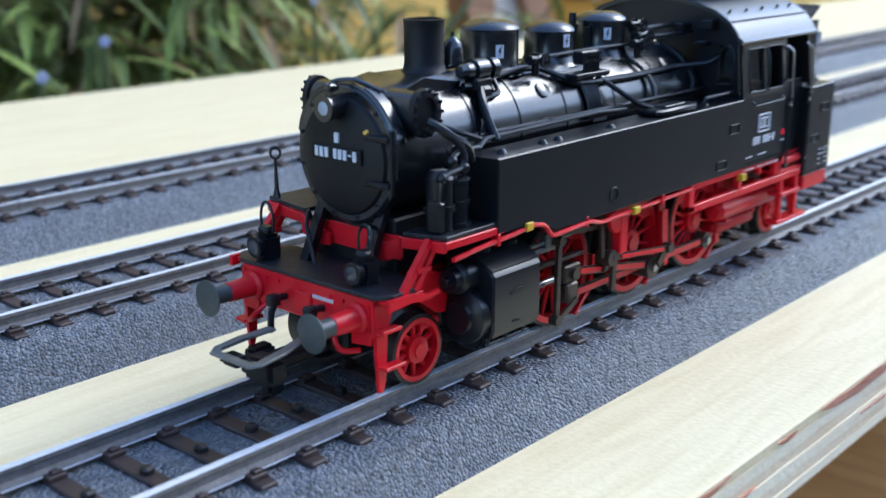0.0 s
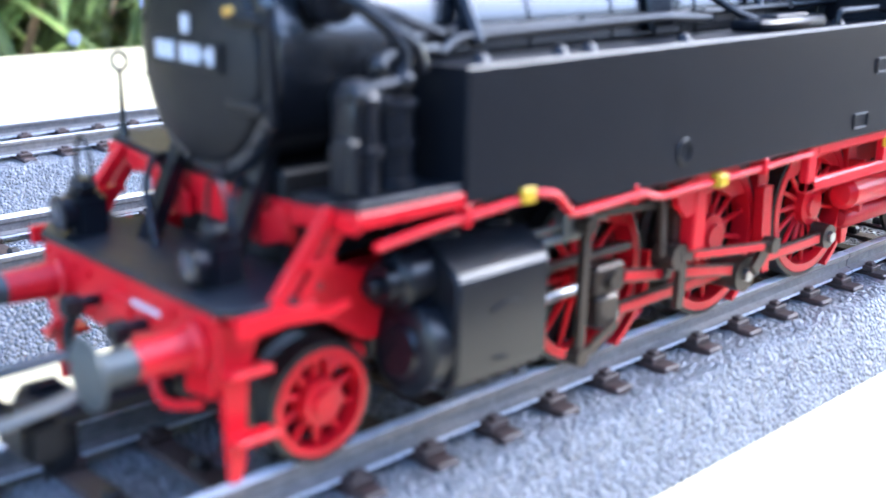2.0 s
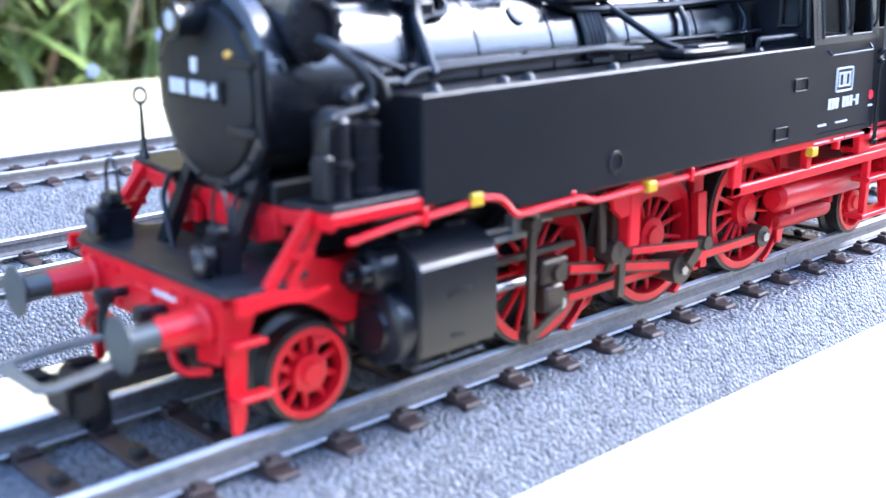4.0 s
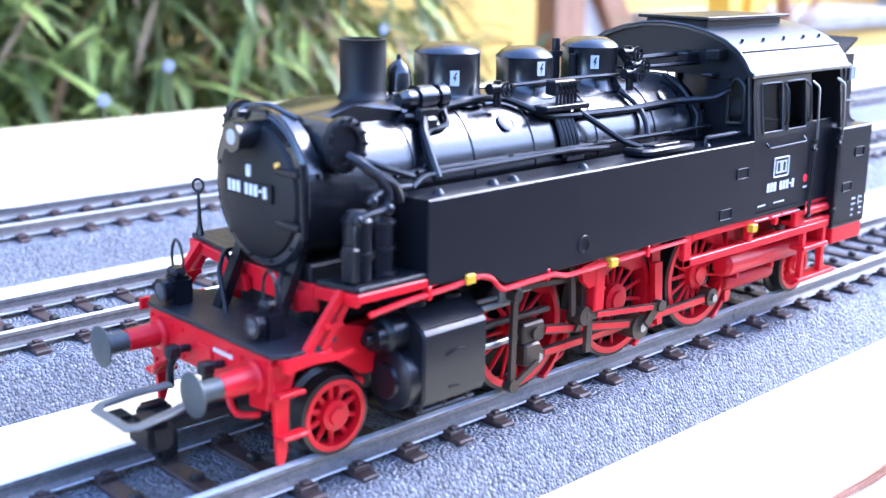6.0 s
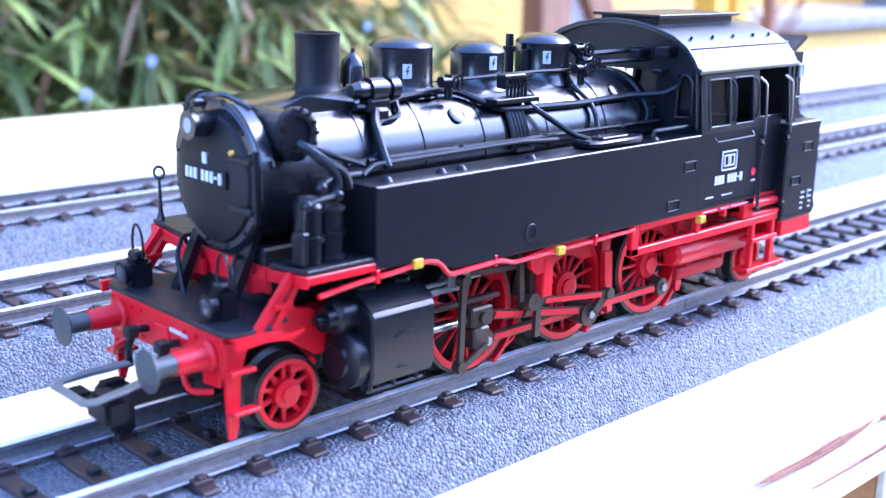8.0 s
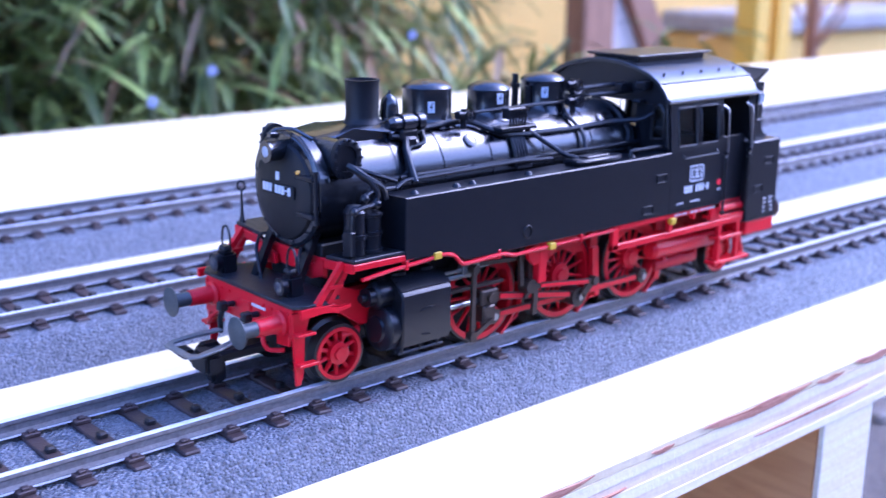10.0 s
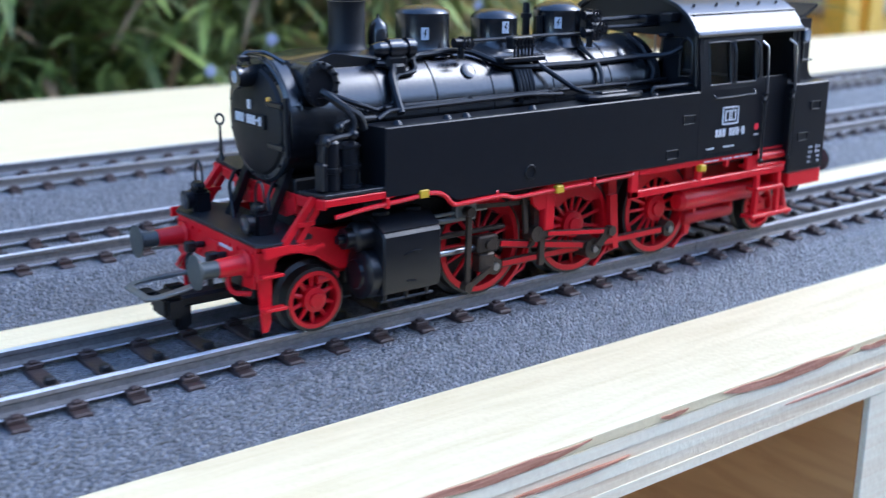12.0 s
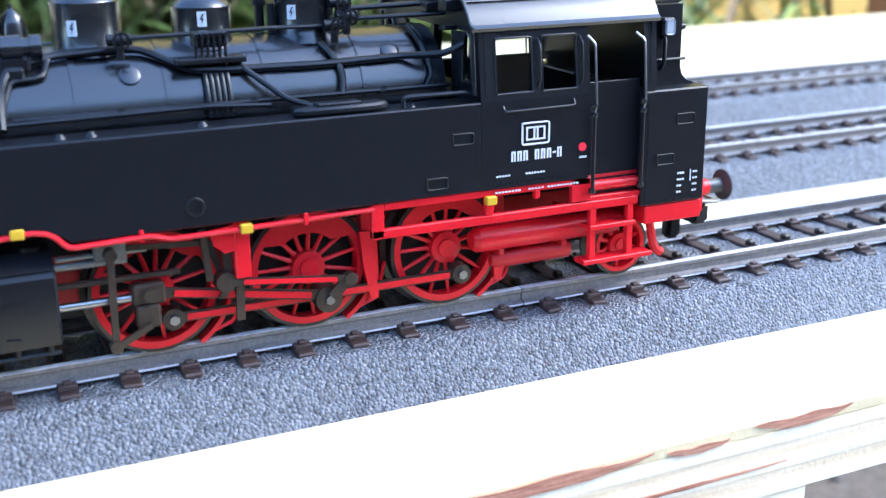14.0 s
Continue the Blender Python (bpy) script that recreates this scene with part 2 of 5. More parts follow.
def bar(bm, a, b, w, t):
    """A flat bar in the x-z plane from a to b (x, y, z), w high and t thick."""
    a, b = Vector(a), Vector(b)
    d = (b - a).normalized()
    up = Vector((-d.z, 0, d.x)) * w / 2
    th = Vector((0, t / 2, 0))
    v = [bm.verts.new(p) for p in (a - up - th, b - up - th, b + up - th, a + up - th, a - up + th, b - up + th, b + up + th, a + up + th)]
    for q in ((0, 1, 2, 3), (7, 6, 5, 4), (0, 4, 5, 1), (1, 5, 6, 2), (2, 6, 7, 3), (3, 7, 4, 0)):
        bm.faces.new([v[i] for i in q])
    return bm


def B():
    return bmesh.new()


# ---- setting ----
def build_setting():
    bm = B()
    box(bm, -60000, 60000, -60000, 60000, -760, -700)
    g = part("ground", bm, SOIL)
    tagged(g, "bare brown garden soil scattered with small stones", "ground", kind="structure")
    bm = B()
    box(bm, 250, 6200, 1500, 1620, -700, 2400)
    w = part("wall_north", bm, WALLY)
    tagged(w, "sunlit yellow rendered garden wall behind the table", "wall", kind="structure")
    bm = B()
    box(bm, -4200, 246, 1900, 2020, -700, 1900)
    w = part("wall_west", bm, WALLP)
    tagged(w, "pale rendered wall hidden behind the bamboo", "wall", kind="structure")
    # Unseen wall behind the camera, added to darken reflections on the loco's sides.
    bm = B()
    box(bm, -5000, 6200, -2500, -2380, -700, 1050)
    w = part("wall_south", bm, WALLS)
    tagged(w, "plain dull brown wall, added unseen to darken side reflections", "wall", kind="structure")
    bm = B()
    random.seed(5)
    for i in range(700):
        x, y = random.uniform(-400, 1800), random.uniform(-900, 900)
        r = random.uniform(6, 26)
        bmesh.ops.create_icosphere(bm, subdivisions=1, radius=r, matrix=Matrix.Translation((x, y, -698 + r * 0.2)) @ Matrix.Diagonal((1, random.uniform(0.6, 1), 0.6, 1)))
    p = part("pebbles", bm, PEBBLE)
    tagged(p, "loose grey and tan pebbles lying on soil", "pebbles", kind="stuff")


def build_table():
    """A plywood sheet on plywood ribs."""
    t = thing("plywood_table", "pale plywood layout board with ragged splintered front edge", "table", at=(0, 0, -700))
    up = 700
    x0, x1, y0, y1 = -420, 1500, -45.0, 329
    bm = B()
    box(bm, x0, x1, y0, y1, up - 2.0, up, 0.25)
    part("top_veneer", bm, PLY, t)
    random.seed(3)
    z = -2.0
    for i in range(5):
        h = (1.9, 2.0, 1.9, 2.0, 1.7)[i]
        bm = B()
        n = 64
        lo, hi = up + z - h, up + z
        f0, f1 = [], []
        for k in range(n + 1):
            x = x0 + (x1 - x0) * k / n
            off = y0 + (0.12 if i % 2 else 0.0) + random.uniform(-0.06, 0.1)
            f0.append((x, off))
        prism(bm, f0 + [(x1, y1), (x0, y1)], lo, hi, "z")
        part("ply", bm, PLYEDGE if i % 2 == 0 else PLYCORE, t, smooth=0)
        z -= h
    # torn slivers along the front edge
    for xa, xb, zt, dz in ((14, 44, -0.5, 1.7), (58, 64, -1.0, 0.8), (72, 106, -0.6, 2.1), (108, 118, -1.2, 1.2), (122, 139, -0.3, 1.8), (146, 186, -0.6, 2.0), (30, 52, -5.2, 0.7), (88, 128, -6.6, 0.6), (-40, -12, -0.6, 1.6), (210, 260, -0.5, 1.8), (150, 170, -4.4, 0.7)):
        bm = B()
        n = 14
        dz *= 0.9
        top = [(xa + (xb - xa) * k / n, up + zt + dz * 0.10 * math.sin(k * 0.9) * (0 < k < n)) for k in range(n + 1)]
        bot = [(xa + (xb - xa) * k / n, up + zt - dz * math.sin(math.pi * k / n) ** 0.7 * random.uniform(0.8, 1.0) - 0.05) for k in range(n, -1, -1)]
        prism(bm, top + bot, y0 - 0.22, y0 + 1.0, "y")
        part("splinter", bm, SPLINTER, t, "torn brown veneer sliver", smooth=0)
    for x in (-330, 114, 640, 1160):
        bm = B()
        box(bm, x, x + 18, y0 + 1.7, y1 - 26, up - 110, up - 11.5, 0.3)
        part("rib", bm, RIBWOOD, t, "plywood rib, orange-brown from warm bounce light painted in")
        bm = B()
        box(bm, x - 0.4, x + 18.4, y0 + 0.3, y0 + 1.6, up - 110, up - 11.6, 0.2)
        part("rib_edge", bm, PLYEDGE, t, "pale plywood end grain")
    bm = B()
    box(bm, x0 + 20, x1 - 20, y1 - 24, y1 - 6, up - 112, up - 11.8, 0.3)
    part("back_rail", bm, PLYCORE, t)
    for x in (-300, 1400):
        for y in (0, 262):
            bm = B()
            box(bm, x, x + 60, y, y + 40, 0, up - 11.6, 1.0)
            part("leg", bm, PLYCORE, t)


# ---- track ----
def build_track():
    L, P = 188.3, 188.3 / 24
    sec = thing("track_section", "model railway track section with grey moulded ballast bed", "track", group="model railway tracks")
    top = 7.0
    bm = B()
    # roadbed with a grained surface
    ny, nx = 26, 96
    random.seed(8)
    prof = [(-20.0, 0.0), (-19.6, 0.5), (-15.4, top - 0.25), (-14.2, top)]
    ys = [-20.0, -19.6] + [-19.6 + 4.2 * k / 5 for k in range(1, 6)] + [-14.2 + 28.4 * k / 24 for k in range(25)] + [15.4 + 4.2 * k / 5 for k in range(0, 5)] + [19.6, 20.0]
    def height(y):
        a = abs(y)
        if a <= 14.2:
            return top
        if a <= 15.4:
            return top - 0.25 * (a - 14.2) / 1.2
        if a <= 19.6:
            return 0.5 + (19.6 - a) / 4.2 * (top - 0.75)
        return max(0.0, 0.5 * (20.0 - a) / 0.4)
    nxs = 190
    grid = []
    for i in range(nxs + 1):
        row = []
        for y in ys:
            h = height(y)
            j = 0 if abs(y) > 19.7 or i in (0, nxs) else 1
            row.append(bm.verts.new((L * i / nxs + j * random.uniform(-0.2, 0.2), y + j * random.uniform(-0.2, 0.2), h + j * random.uniform(-0.2, 0.2))))
        grid.append(row)
    for i in range(nxs):
        for k in range(len(ys) - 1):
            bm.faces.new((grid[i][k], grid[i + 1][k], grid[i + 1][k + 1], grid[i][k + 1]))
    bm.faces.new([r[0] for r in grid] + [r[-1] for r in grid[::-1]])
    bm.faces.new([v for v in grid[0]])
    bm.faces.new([v for v in grid[-1]][::-1])
    part("roadbed", bm, BALLAST, sec, smooth=60)
    for s in (-1, 1):
        y = s * 8.75
        web = [(-1.15, 7.9), (1.15, 7.9), (1.15, 8.25), (0.32, 8.55), (0.32, 9.45), (0.62, 9.75), (0.62, RT), (-0.62, RT), (-0.62, 9.75), (-0.32, 9.45), (-0.32, 8.55), (-1.15, 8.25)]
        bm = B()
        prism(bm, [(y + a, b) for a, b in web], 0.10, L - 0.10, "x")
        rl = part("rail", bm, RAILSIDE, sec, "nickel rail with shade painted on its sides", smooth=0)
        bm = B()
        prism(bm, [(y - 0.60, RT - 0.28), (y + 0.60, RT - 0.28), (y + 0.60, RT + 0.02), (y + 0.45, RT + 0.08), (y - 0.45, RT + 0.08), (y - 0.60, RT + 0.02)], 0.12, L - 0.12, "x")
        part("rail_head", bm, RAIL, rl, "rail head with its highlight painted in", smooth=0)
        bm = B()
        box(bm, 0.12, L - 0.12, y - 1.2, y + 1.2, 7.84, 8.12)
        part("rail_foot", bm, RAIL, rl, "rail foot with a painted highlight line", smooth=0)
    bm = B()
    box(bm, -1.3, 1.3, -13.0, 13.0, 6.4, 7.55, 0.22)
    sl = part("sleeper", bm, SLEEPER, sec, at=(P / 2, 0, 0), smooth=0)
    bm = B()
    box(bm, -0.75, 0.75, -0.75, 0.75, 7.3, 8.5, 0.3)
    st = part("contact_stud", bm, STUD, sec, at=(P / 2, 0, 0), smooth=0)
    fasteners = B()
    for k in range(24):
        x = P * (k + 0.5)
        for y in (-10.45, -7.05, 7.05, 10.45):
            box(fasteners, x - 1.25, x + 1.25, y - 0.85, y + 0.85, 7.5, 8.2, 0.12)
            box(fasteners, x - 0.55, x + 0.55, y - 0.5, y + 0.5, 8.1, 8.6, 0.12)
    tagged(part("rail_fastening", fasteners, SLEEPER, sec, smooth=0), kind="stuff")
    for k in range(1, 24):
        for o in (sl, st):
            c = o.copy()
            scene.collection.objects.link(c)
            c.parent = sec
            c.location = (P * (k + 0.5) * MM, 0, 0)
    start = 106.0
    for row, y in enumerate((-0.3, 67.0, 136.0)):
        for k in range(-2, 6):
            x = start + k * L + (0, 61, 120)[row]
            if row == 0 and k == -2:
                sec.location = (x * MM, y * MM, 0)
            else:
                copy_thing(sec, pose(x * MM, y * MM, 0))


# ---- locomotive: z over the rail top, x from the front buffers ----
AX = (20.6, 51.6, 72.3, 93.0, 122.8)
BOILER_Z, BOILER_R = 30.4, 9.25


def wheel(loco, x, r, spokes, y, s, weight=0.0, name="driving_wheel"):
    """One wheel on side s: red rim, hub and spokes, dark tyre and flange."""
    big = r > 6
    th = 1.1
    rim = r * (0.83 if big else 0.76)

    def side(bm):
        if s > 0:
            for v in bm.verts:
                v.co.y *= -1
        return bm
    bm = B()
    lathe(bm, [(rim, -th), (r - 0.55, -th), (r - 0.5, -th + 0.2), (r - 0.5, th), (rim, th)], axis="y", seg=48, closed=True)
    if weight:
        arc = [(math.cos(a) * rr, math.sin(a) * rr) for rr, lo, hi in ((rim + 0.1, 0.55, 2.6), (rim - weight, 2.3, 0.85)) for a in [lo + (hi - lo) * q / 10 for q in range(11)]]
        prism(bm, arc, -th + 0.1, th - 0.2, "y")
    w = part(name, side(bm), RED, loco, "red spoked wheel", at=(x, s * y, r))
    bm = B()
    lathe(bm, [(r - 0.52, -th + 0.12), (r - 0.04, -th + 0.2), (r, th), (r + 0.7, th + 0.35), (r + 0.7, th + 0.8), (r - 0.7, th + 0.85), (r - 0.7, th)], axis="y", seg=56, closed=True)
    part("tyre", side(bm), TYRE, w, "dark steel tyre and flange")
    hub = r * (0.27 if big else 0.38)
    bm = B()
    lathe(bm, [(0.01, -th - 0.5), (hub * 0.55, -th - 0.5), (hub * 0.6, -th - 0.15), (hub, -th), (hub, th)], axis="y", seg=28)
    part("hub", side(bm), RED, w)
    bm = B()
    cyl(bm, (hub * 0.9, 0, 0), (rim + 0.1, 0, 0), 0.36 if big else 0.42, 0.26 if big else 0.34, 8)
    first = part("spoke", bm, RED, w)
    for k in range(spokes):
        o = first if k == 0 else first.copy()
        if k:
            scene.collection.objects.link(o)
        o.rotation_euler = (0, 2 * math.pi * (k + 0.5) / spokes, 0)
    bm = B()
    lathe(bm, [(0.01, th + 0.9), (rim + 0.3, th + 0.9), (rim + 0.3, th + 1.0), (0.01, th + 1.0)], axis="y", seg=32)
    part("wheel_back", side(bm), MATT, w, "dark wheel back")
    return w


def buffer(loco, x, y, d):
    """A buffer at the beam x, facing d (-1: front)."""
    bm = B()
    lathe(bm, [(0.01, 0), (2.0, 0), (2.0, 0.5), (1.5, 0.8), (1.32, 4.6), (1.1, 4.8)][::1], axis="x", seg=24)
    sh = part("buffer", bm, RED, loco, "red buffer sleeve", at=(x, y, 12.1))
    sh.scale = (d, 1, 1)
    bm = B()
    lathe(bm, [(1.2, 4.7), (1.2, 7.1)], axis="x", seg=24)
    part("plunger", bm, BUFFER, sh)
    bm = B()
    flat = 1.0 if y * d > 0 else 0.0
    lathe(bm, [(0.6, 7.0), (1.3, 7.3), (2.45, 7.75), (2.5, 7.95), (1.6, 8.1 + 0.1 * flat), (0.01, 8.22)], axis="x", seg=36)
    part("buffer_head", bm, BUFFER, sh, "dark round buffer head")


def coupler(loco, x, d):
    """Short-coupling head with a flat metal loop."""
    def m(bm):
        for v in bm.verts:
            v.co.x = x + d * v.co.x
        return bm
    bm = B()
    box(bm, -6, 7.5, -1.7, 1.7, 4.6, 6.3, 0.4)
    head = part("coupler_shank", m(bm), MATT, loco, "black coupler shank")
    for name, dims in (("coupler_jaw", (4.6, 7.8, -4.6, 0.6, 4.0, 7.4)), ("coupler_guide", (1.0, 5.0, 1.5, 4.2, 3.4, 6.9)), ("coupler_drop", (2.0, 4.8, -1.2, 1.2, 0.9, 5.2)), ("coupler_lip", (6.0, 8.8, 0.8, 4.6, 5.4, 6.8))):
        bm = B()
        box(bm, *dims, 0.6, 2)
        part(name, m(bm), MATT, head, "black coupler piece")
    bm = B()
    prism(bm, [(0.5, -3.6), (5.0, -4.7), (9.0, -4.8), (10.4, -3.8), (10.4, 3.8), (9.0, 4.8), (5.0, 4.7), (0.5, 3.6), (0.5, 2.2), (5.0, 3.3), (8.8, 3.7), (9.5, 2.9), (9.5, -2.9), (8.8, -3.7), (5.0, -3.3), (0.5, -2.2)], 7.3, 7.75, "z", 0.12)
    for v in bm.verts:
        v.co.z += (10 - v.co.x) * 0.10
    part("coupler_loop", m(bm), COUPLER, head, "grey metal coupler loop")


def running_gear(loco):
    for s in (-1, 1):
        wheel(loco, AX[0], 4.9, 10, 9.4, s, name="leading_wheel")
        wheel(loco, AX[4], 4.9, 10, 9.4, s, name="trailing_wheel")
        for i in (1, 2, 3):
            wheel(loco, AX[i], 8.6, 15, 9.4, s, weight=2.2 if i == 2 else 1.4)
    for i, x in enumerate(AX):
        bm = B()
        r = 4.9 if i in (0, 4) else 8.6
        cyl(bm, (x, -8.6, r), (x, 8.6, r), 1.2)
        part("axle", bm, TYRE, loco)
    bm = B()
    prism(bm, [(9, 9.5), (13, 9.5), (16, 11.0), (24, 11.0), (26, 7.0), (40, 7.0), (42, 6.2), (112, 6.2), (116, 10.5), (130, 10.5), (133, 9.2), (133, 14), (9, 14)], -6.2, 6.2, "y")
    part("main_frame", bm, REDD, loco, "red main frame")
    bm = B()
    box(bm, 28, 110, -5.2, 5.2, 4.2, 9.0, 0.5)
    box(bm, 12, 27, -3.6, 3.6, 4.0, 9.5, 0.5)
    box(bm, 112, 130, -3.6, 3.6, 4.0, 9.5, 0.5)
    part("gearbox", bm, MATT, loco, "black underside block")
    bm = B()
    box(bm, 30, 122, -8.6, 8.6, 14.2, 17.4, 0.3)
    part("chassis_top", bm, MATT, loco)
    ang = radians(-66)
    px, pz = 4.1 * math.cos(ang), 4.1 * math.sin(ang)
    for s in (-1, 1):
        a = ang if s < 0 else ang + math.pi / 2
        px, pz = 4.1 * math.cos(a), 4.1 * math.sin(a)
        Y = lambda y: s * y  # noqa: E731
        pins = [(AX[i] + px, 8.6 + pz) for i in (1, 2, 3)]
        # coupling rod with bosses
        bm = B()
        for p, q in zip(pins, pins[1:]):
            bar(bm, (p[0], Y(11.6), p[1]), (q[0], Y(11.6), q[1]), 1.3, 0.6)
        rod = part("coupling_rod", bm, ROD, loco, "dark metal coupling rod with red fluting")
        bm = B()
        for p, q in zip(pins, pins[1:]):
            bar(bm, (p[0] + 1.8, Y(11.98), p[1]), (q[0] - 1.8, Y(11.98), q[1]), 0.85, 0.2)
        part("fluting", bm, RED, rod, "red rod fluting")
        for i, p in enumerate(pins):
            bm = B()
            cyl(bm, (p[0], Y(10.4), p[1]), (p[0], Y(12.3 + 1.6 * (i == 1)), p[1]), 1.45 if i != 1 else 1.9, seg=24)
            boss = part("crank_pin", bm, ROD, loco, "dark crank pin boss")
            bm = B()
            cyl(bm, (p[0], Y(12.3 + 1.6 * (i == 1)), p[1]), (p[0], Y(12.8 + 1.6 * (i == 1)), p[1]), 0.7, seg=6)
            part("nut", bm, STEEL, boss, "bright hexagonal nut")
        big, cross = pins[1], (50.5, 8.9)
        # connecting rod
        bm = B()
        bar(bm, (cross[0], Y(13.2), cross[1]), (big[0], Y(13.2), big[1]), 1.35, 0.6)
        crod = part("connecting_rod", bm, ROD, loco, "dark metal connecting rod with red fluting")
        bm = B()
        d = Vector((big[0] - cross[0], 0, big[1] - cross[1])).normalized() * 2.6
        bar(bm, (cross[0] + d.x, Y(13.6), cross[1] + d.z), (big[0] - d.x, Y(13.6), big[1] - d.z), 0.85, 0.2)
        part("fluting", bm, RED, crod, "red rod fluting")
        # crosshead, piston rod, guide bar
        bm = B()
        box(bm, 47.6, 51.8, min(Y(12.0), Y(14.6)), max(Y(12.0), Y(14.6)), 7.6, 10.4, 0.3)
        box(bm, 47.9, 51.0, min(Y(12.4), Y(14.8)), max(Y(12.4), Y(14.8)), 4.6, 7.6, 0.3)
        cyl(bm, (49.8, Y(14.4), 8.9), (49.8, Y(15.2), 8.9), 0.9)
        part("crosshead", bm, ROD, loco, "grey metal crosshead")
        bm = B()
        cyl(bm, (38, Y(13.2), 8.6), (48, Y(13.2), 8.6), 0.55)
        part("piston_rod", bm, STEEL, loco, "bright steel piston rod")
        bm = B()
        box(bm, 38, 54, min(Y(12.2), Y(13.6)), max(Y(12.2), Y(13.6)), 10.9, 11.6, 0.15)
        part("slide_bar", bm, ROD, loco)
        # combination lever, union link
        bm = B()
        bar(bm, (45.3, Y(15.0), 15.4), (45.0, Y(15.0), 2.6), 0.9, 0.6)
        cyl(bm, (45.3, Y(14.2), 14.9), (45.3, Y(15.7), 14.9), 0.8)
        cyl(bm, (45.0, Y(14.2), 3.0), (45.0, Y(15.6), 3.0), 0.8)
        bar(bm, (45.0, Y(15.4), 3.0), (49.6, Y(15.4), 5.2), 0.8, 0.45)
        part("combination_lever", bm, ROD, loco, "dark combination lever")
        bm = B()
        cyl(bm, (38, Y(13.4), 13.8), (47.5, Y(13.4), 13.8), 0.5)
        cyl(bm, (39, Y(13.4), 14.8), (50, Y(13.4), 14.8), 0.35)
        box(bm, 43.5, 47.5, min(Y(12.6), Y(14.2)), max(Y(12.6), Y(14.2)), 13.9, 16.2, 0.2)
        part("valve_spindle", bm, COUPLER, loco, "grey valve spindle")
        bm = B()
        bar(bm, (46, Y(13.8), 15.4), (60.5, Y(13.8), 14.4), 0.7, 0.5)
        part("radius_rod", bm, ROD, loco)
        # expansion link
        bm = B()
        arc = [(59.4 + 1.3 * math.cos(q), 11.5 + 4.6 * math.sin(q)) for q in [radians(-75 + 150 * k / 12) for k in range(13)]]
        prism(bm, arc + [(x - 1.1, z) for x, z in arc[::-1]], min(Y(13.2), Y(14.2)), max(Y(13.2), Y(14.2)), "y")
        cyl(bm, (59.6, Y(12.6), 9.2), (59.6, Y(15.2), 9.2), 1.3)
        bar(bm, (57.0, Y(14.4), 16.5), (57.6, Y(14.4), 9.6), 0.9, 0.5)
        part("expansion_link", bm, ROD, loco, "dark expansion link")
        bm = B()
        bar(bm, (61.6, Y(14.0), 9.8), (61.4, Y(14.0), 3.6), 1.1, 0.7)
        part("guide_yoke", bm, ROD, loco)
        # eccentric rod and return crank
        ret = (big[0] + 2.6, big[1] + 2.4)
        bm = B()
        bar(bm, (59.8, Y(15.0), 9.2), (ret[0], Y(15.0), ret[1]), 0.95, 0.5)
        e = part("eccentric_rod", bm, ROD, loco, "dark metal eccentric rod with red fluting")
        bm = B()
        bar(bm, (61.8, Y(15.32), 9.0), (ret[0] - 2, Y(15.32), ret[1] + 0.2), 0.6, 0.16)
        part("fluting", bm, RED, e, "red rod fluting")
        bm = B()
        bar(bm, (big[0], Y(14.6), big[1]), (ret[0], Y(14.6), ret[1]), 1.5, 0.6)
        cyl(bm, (ret[0], Y(14.2), ret[1]), (ret[0], Y(15.6), ret[1]), 0.9)
        part("return_crank", bm, ROD, loco)
        # red motion bracket with lobe
        bm = B()
        box(bm, 60.8, 62.9, min(Y(12.0), Y(15.6)), max(Y(12.0), Y(15.6)), 9.6, 17.6, 0.2)
        prism(bm, [(57.8, 16.4), (60.9, 16.9), (60.9, 13.4), (59.6, 13.2), (58.2, 14.4)], min(Y(14.8), Y(15.5)), max(Y(14.8), Y(15.5)), "y")
        part("bracket", bm, RED, loco, "red bracket")
        # hangers and brake gear between the wheels
        for x in (81.4, 101.5):
            bm = B()
            prism(bm, [(x - 1.6, 15.5), (x + 0.6, 15.5), (x + 1.0, 5.0), (x + 0.4, 2.4), (x - 0.8, 2.4), (x - 1.2, 8.0)], min(Y(9.6), Y(10.8)), max(Y(9.6), Y(10.8)), "y", 0.1)
            part("brake_hanger", bm, RED, loco, "red brake hanger")
        for i in (1, 2, 3):
            bm = B()
            arc = [(AX[i] + 9.5 * math.cos(q), 8.6 + 9.5 * math.sin(q)) for q in [radians(-58 + 60 * k / 8) for k in range(9)]]
            prism(bm, arc + [(AX[i] + (x - AX[i]) * 1.06, 8.6 + (z - 8.6) * 1.06) for x, z in arc[::-1]], min(Y(8.6), Y(10.4)), max(Y(8.6), Y(10.4)), "y")
            tube(bm, [(AX[i] + 6.6, Y(9.5), 1.2), (AX[i] + 10.0, Y(9.5), 2.4), (AX[i] + 11.4, Y(9.5), 7.5)], 0.28, 6)
            part("brake_shoe", bm, RED, loco, "red brake shoe")


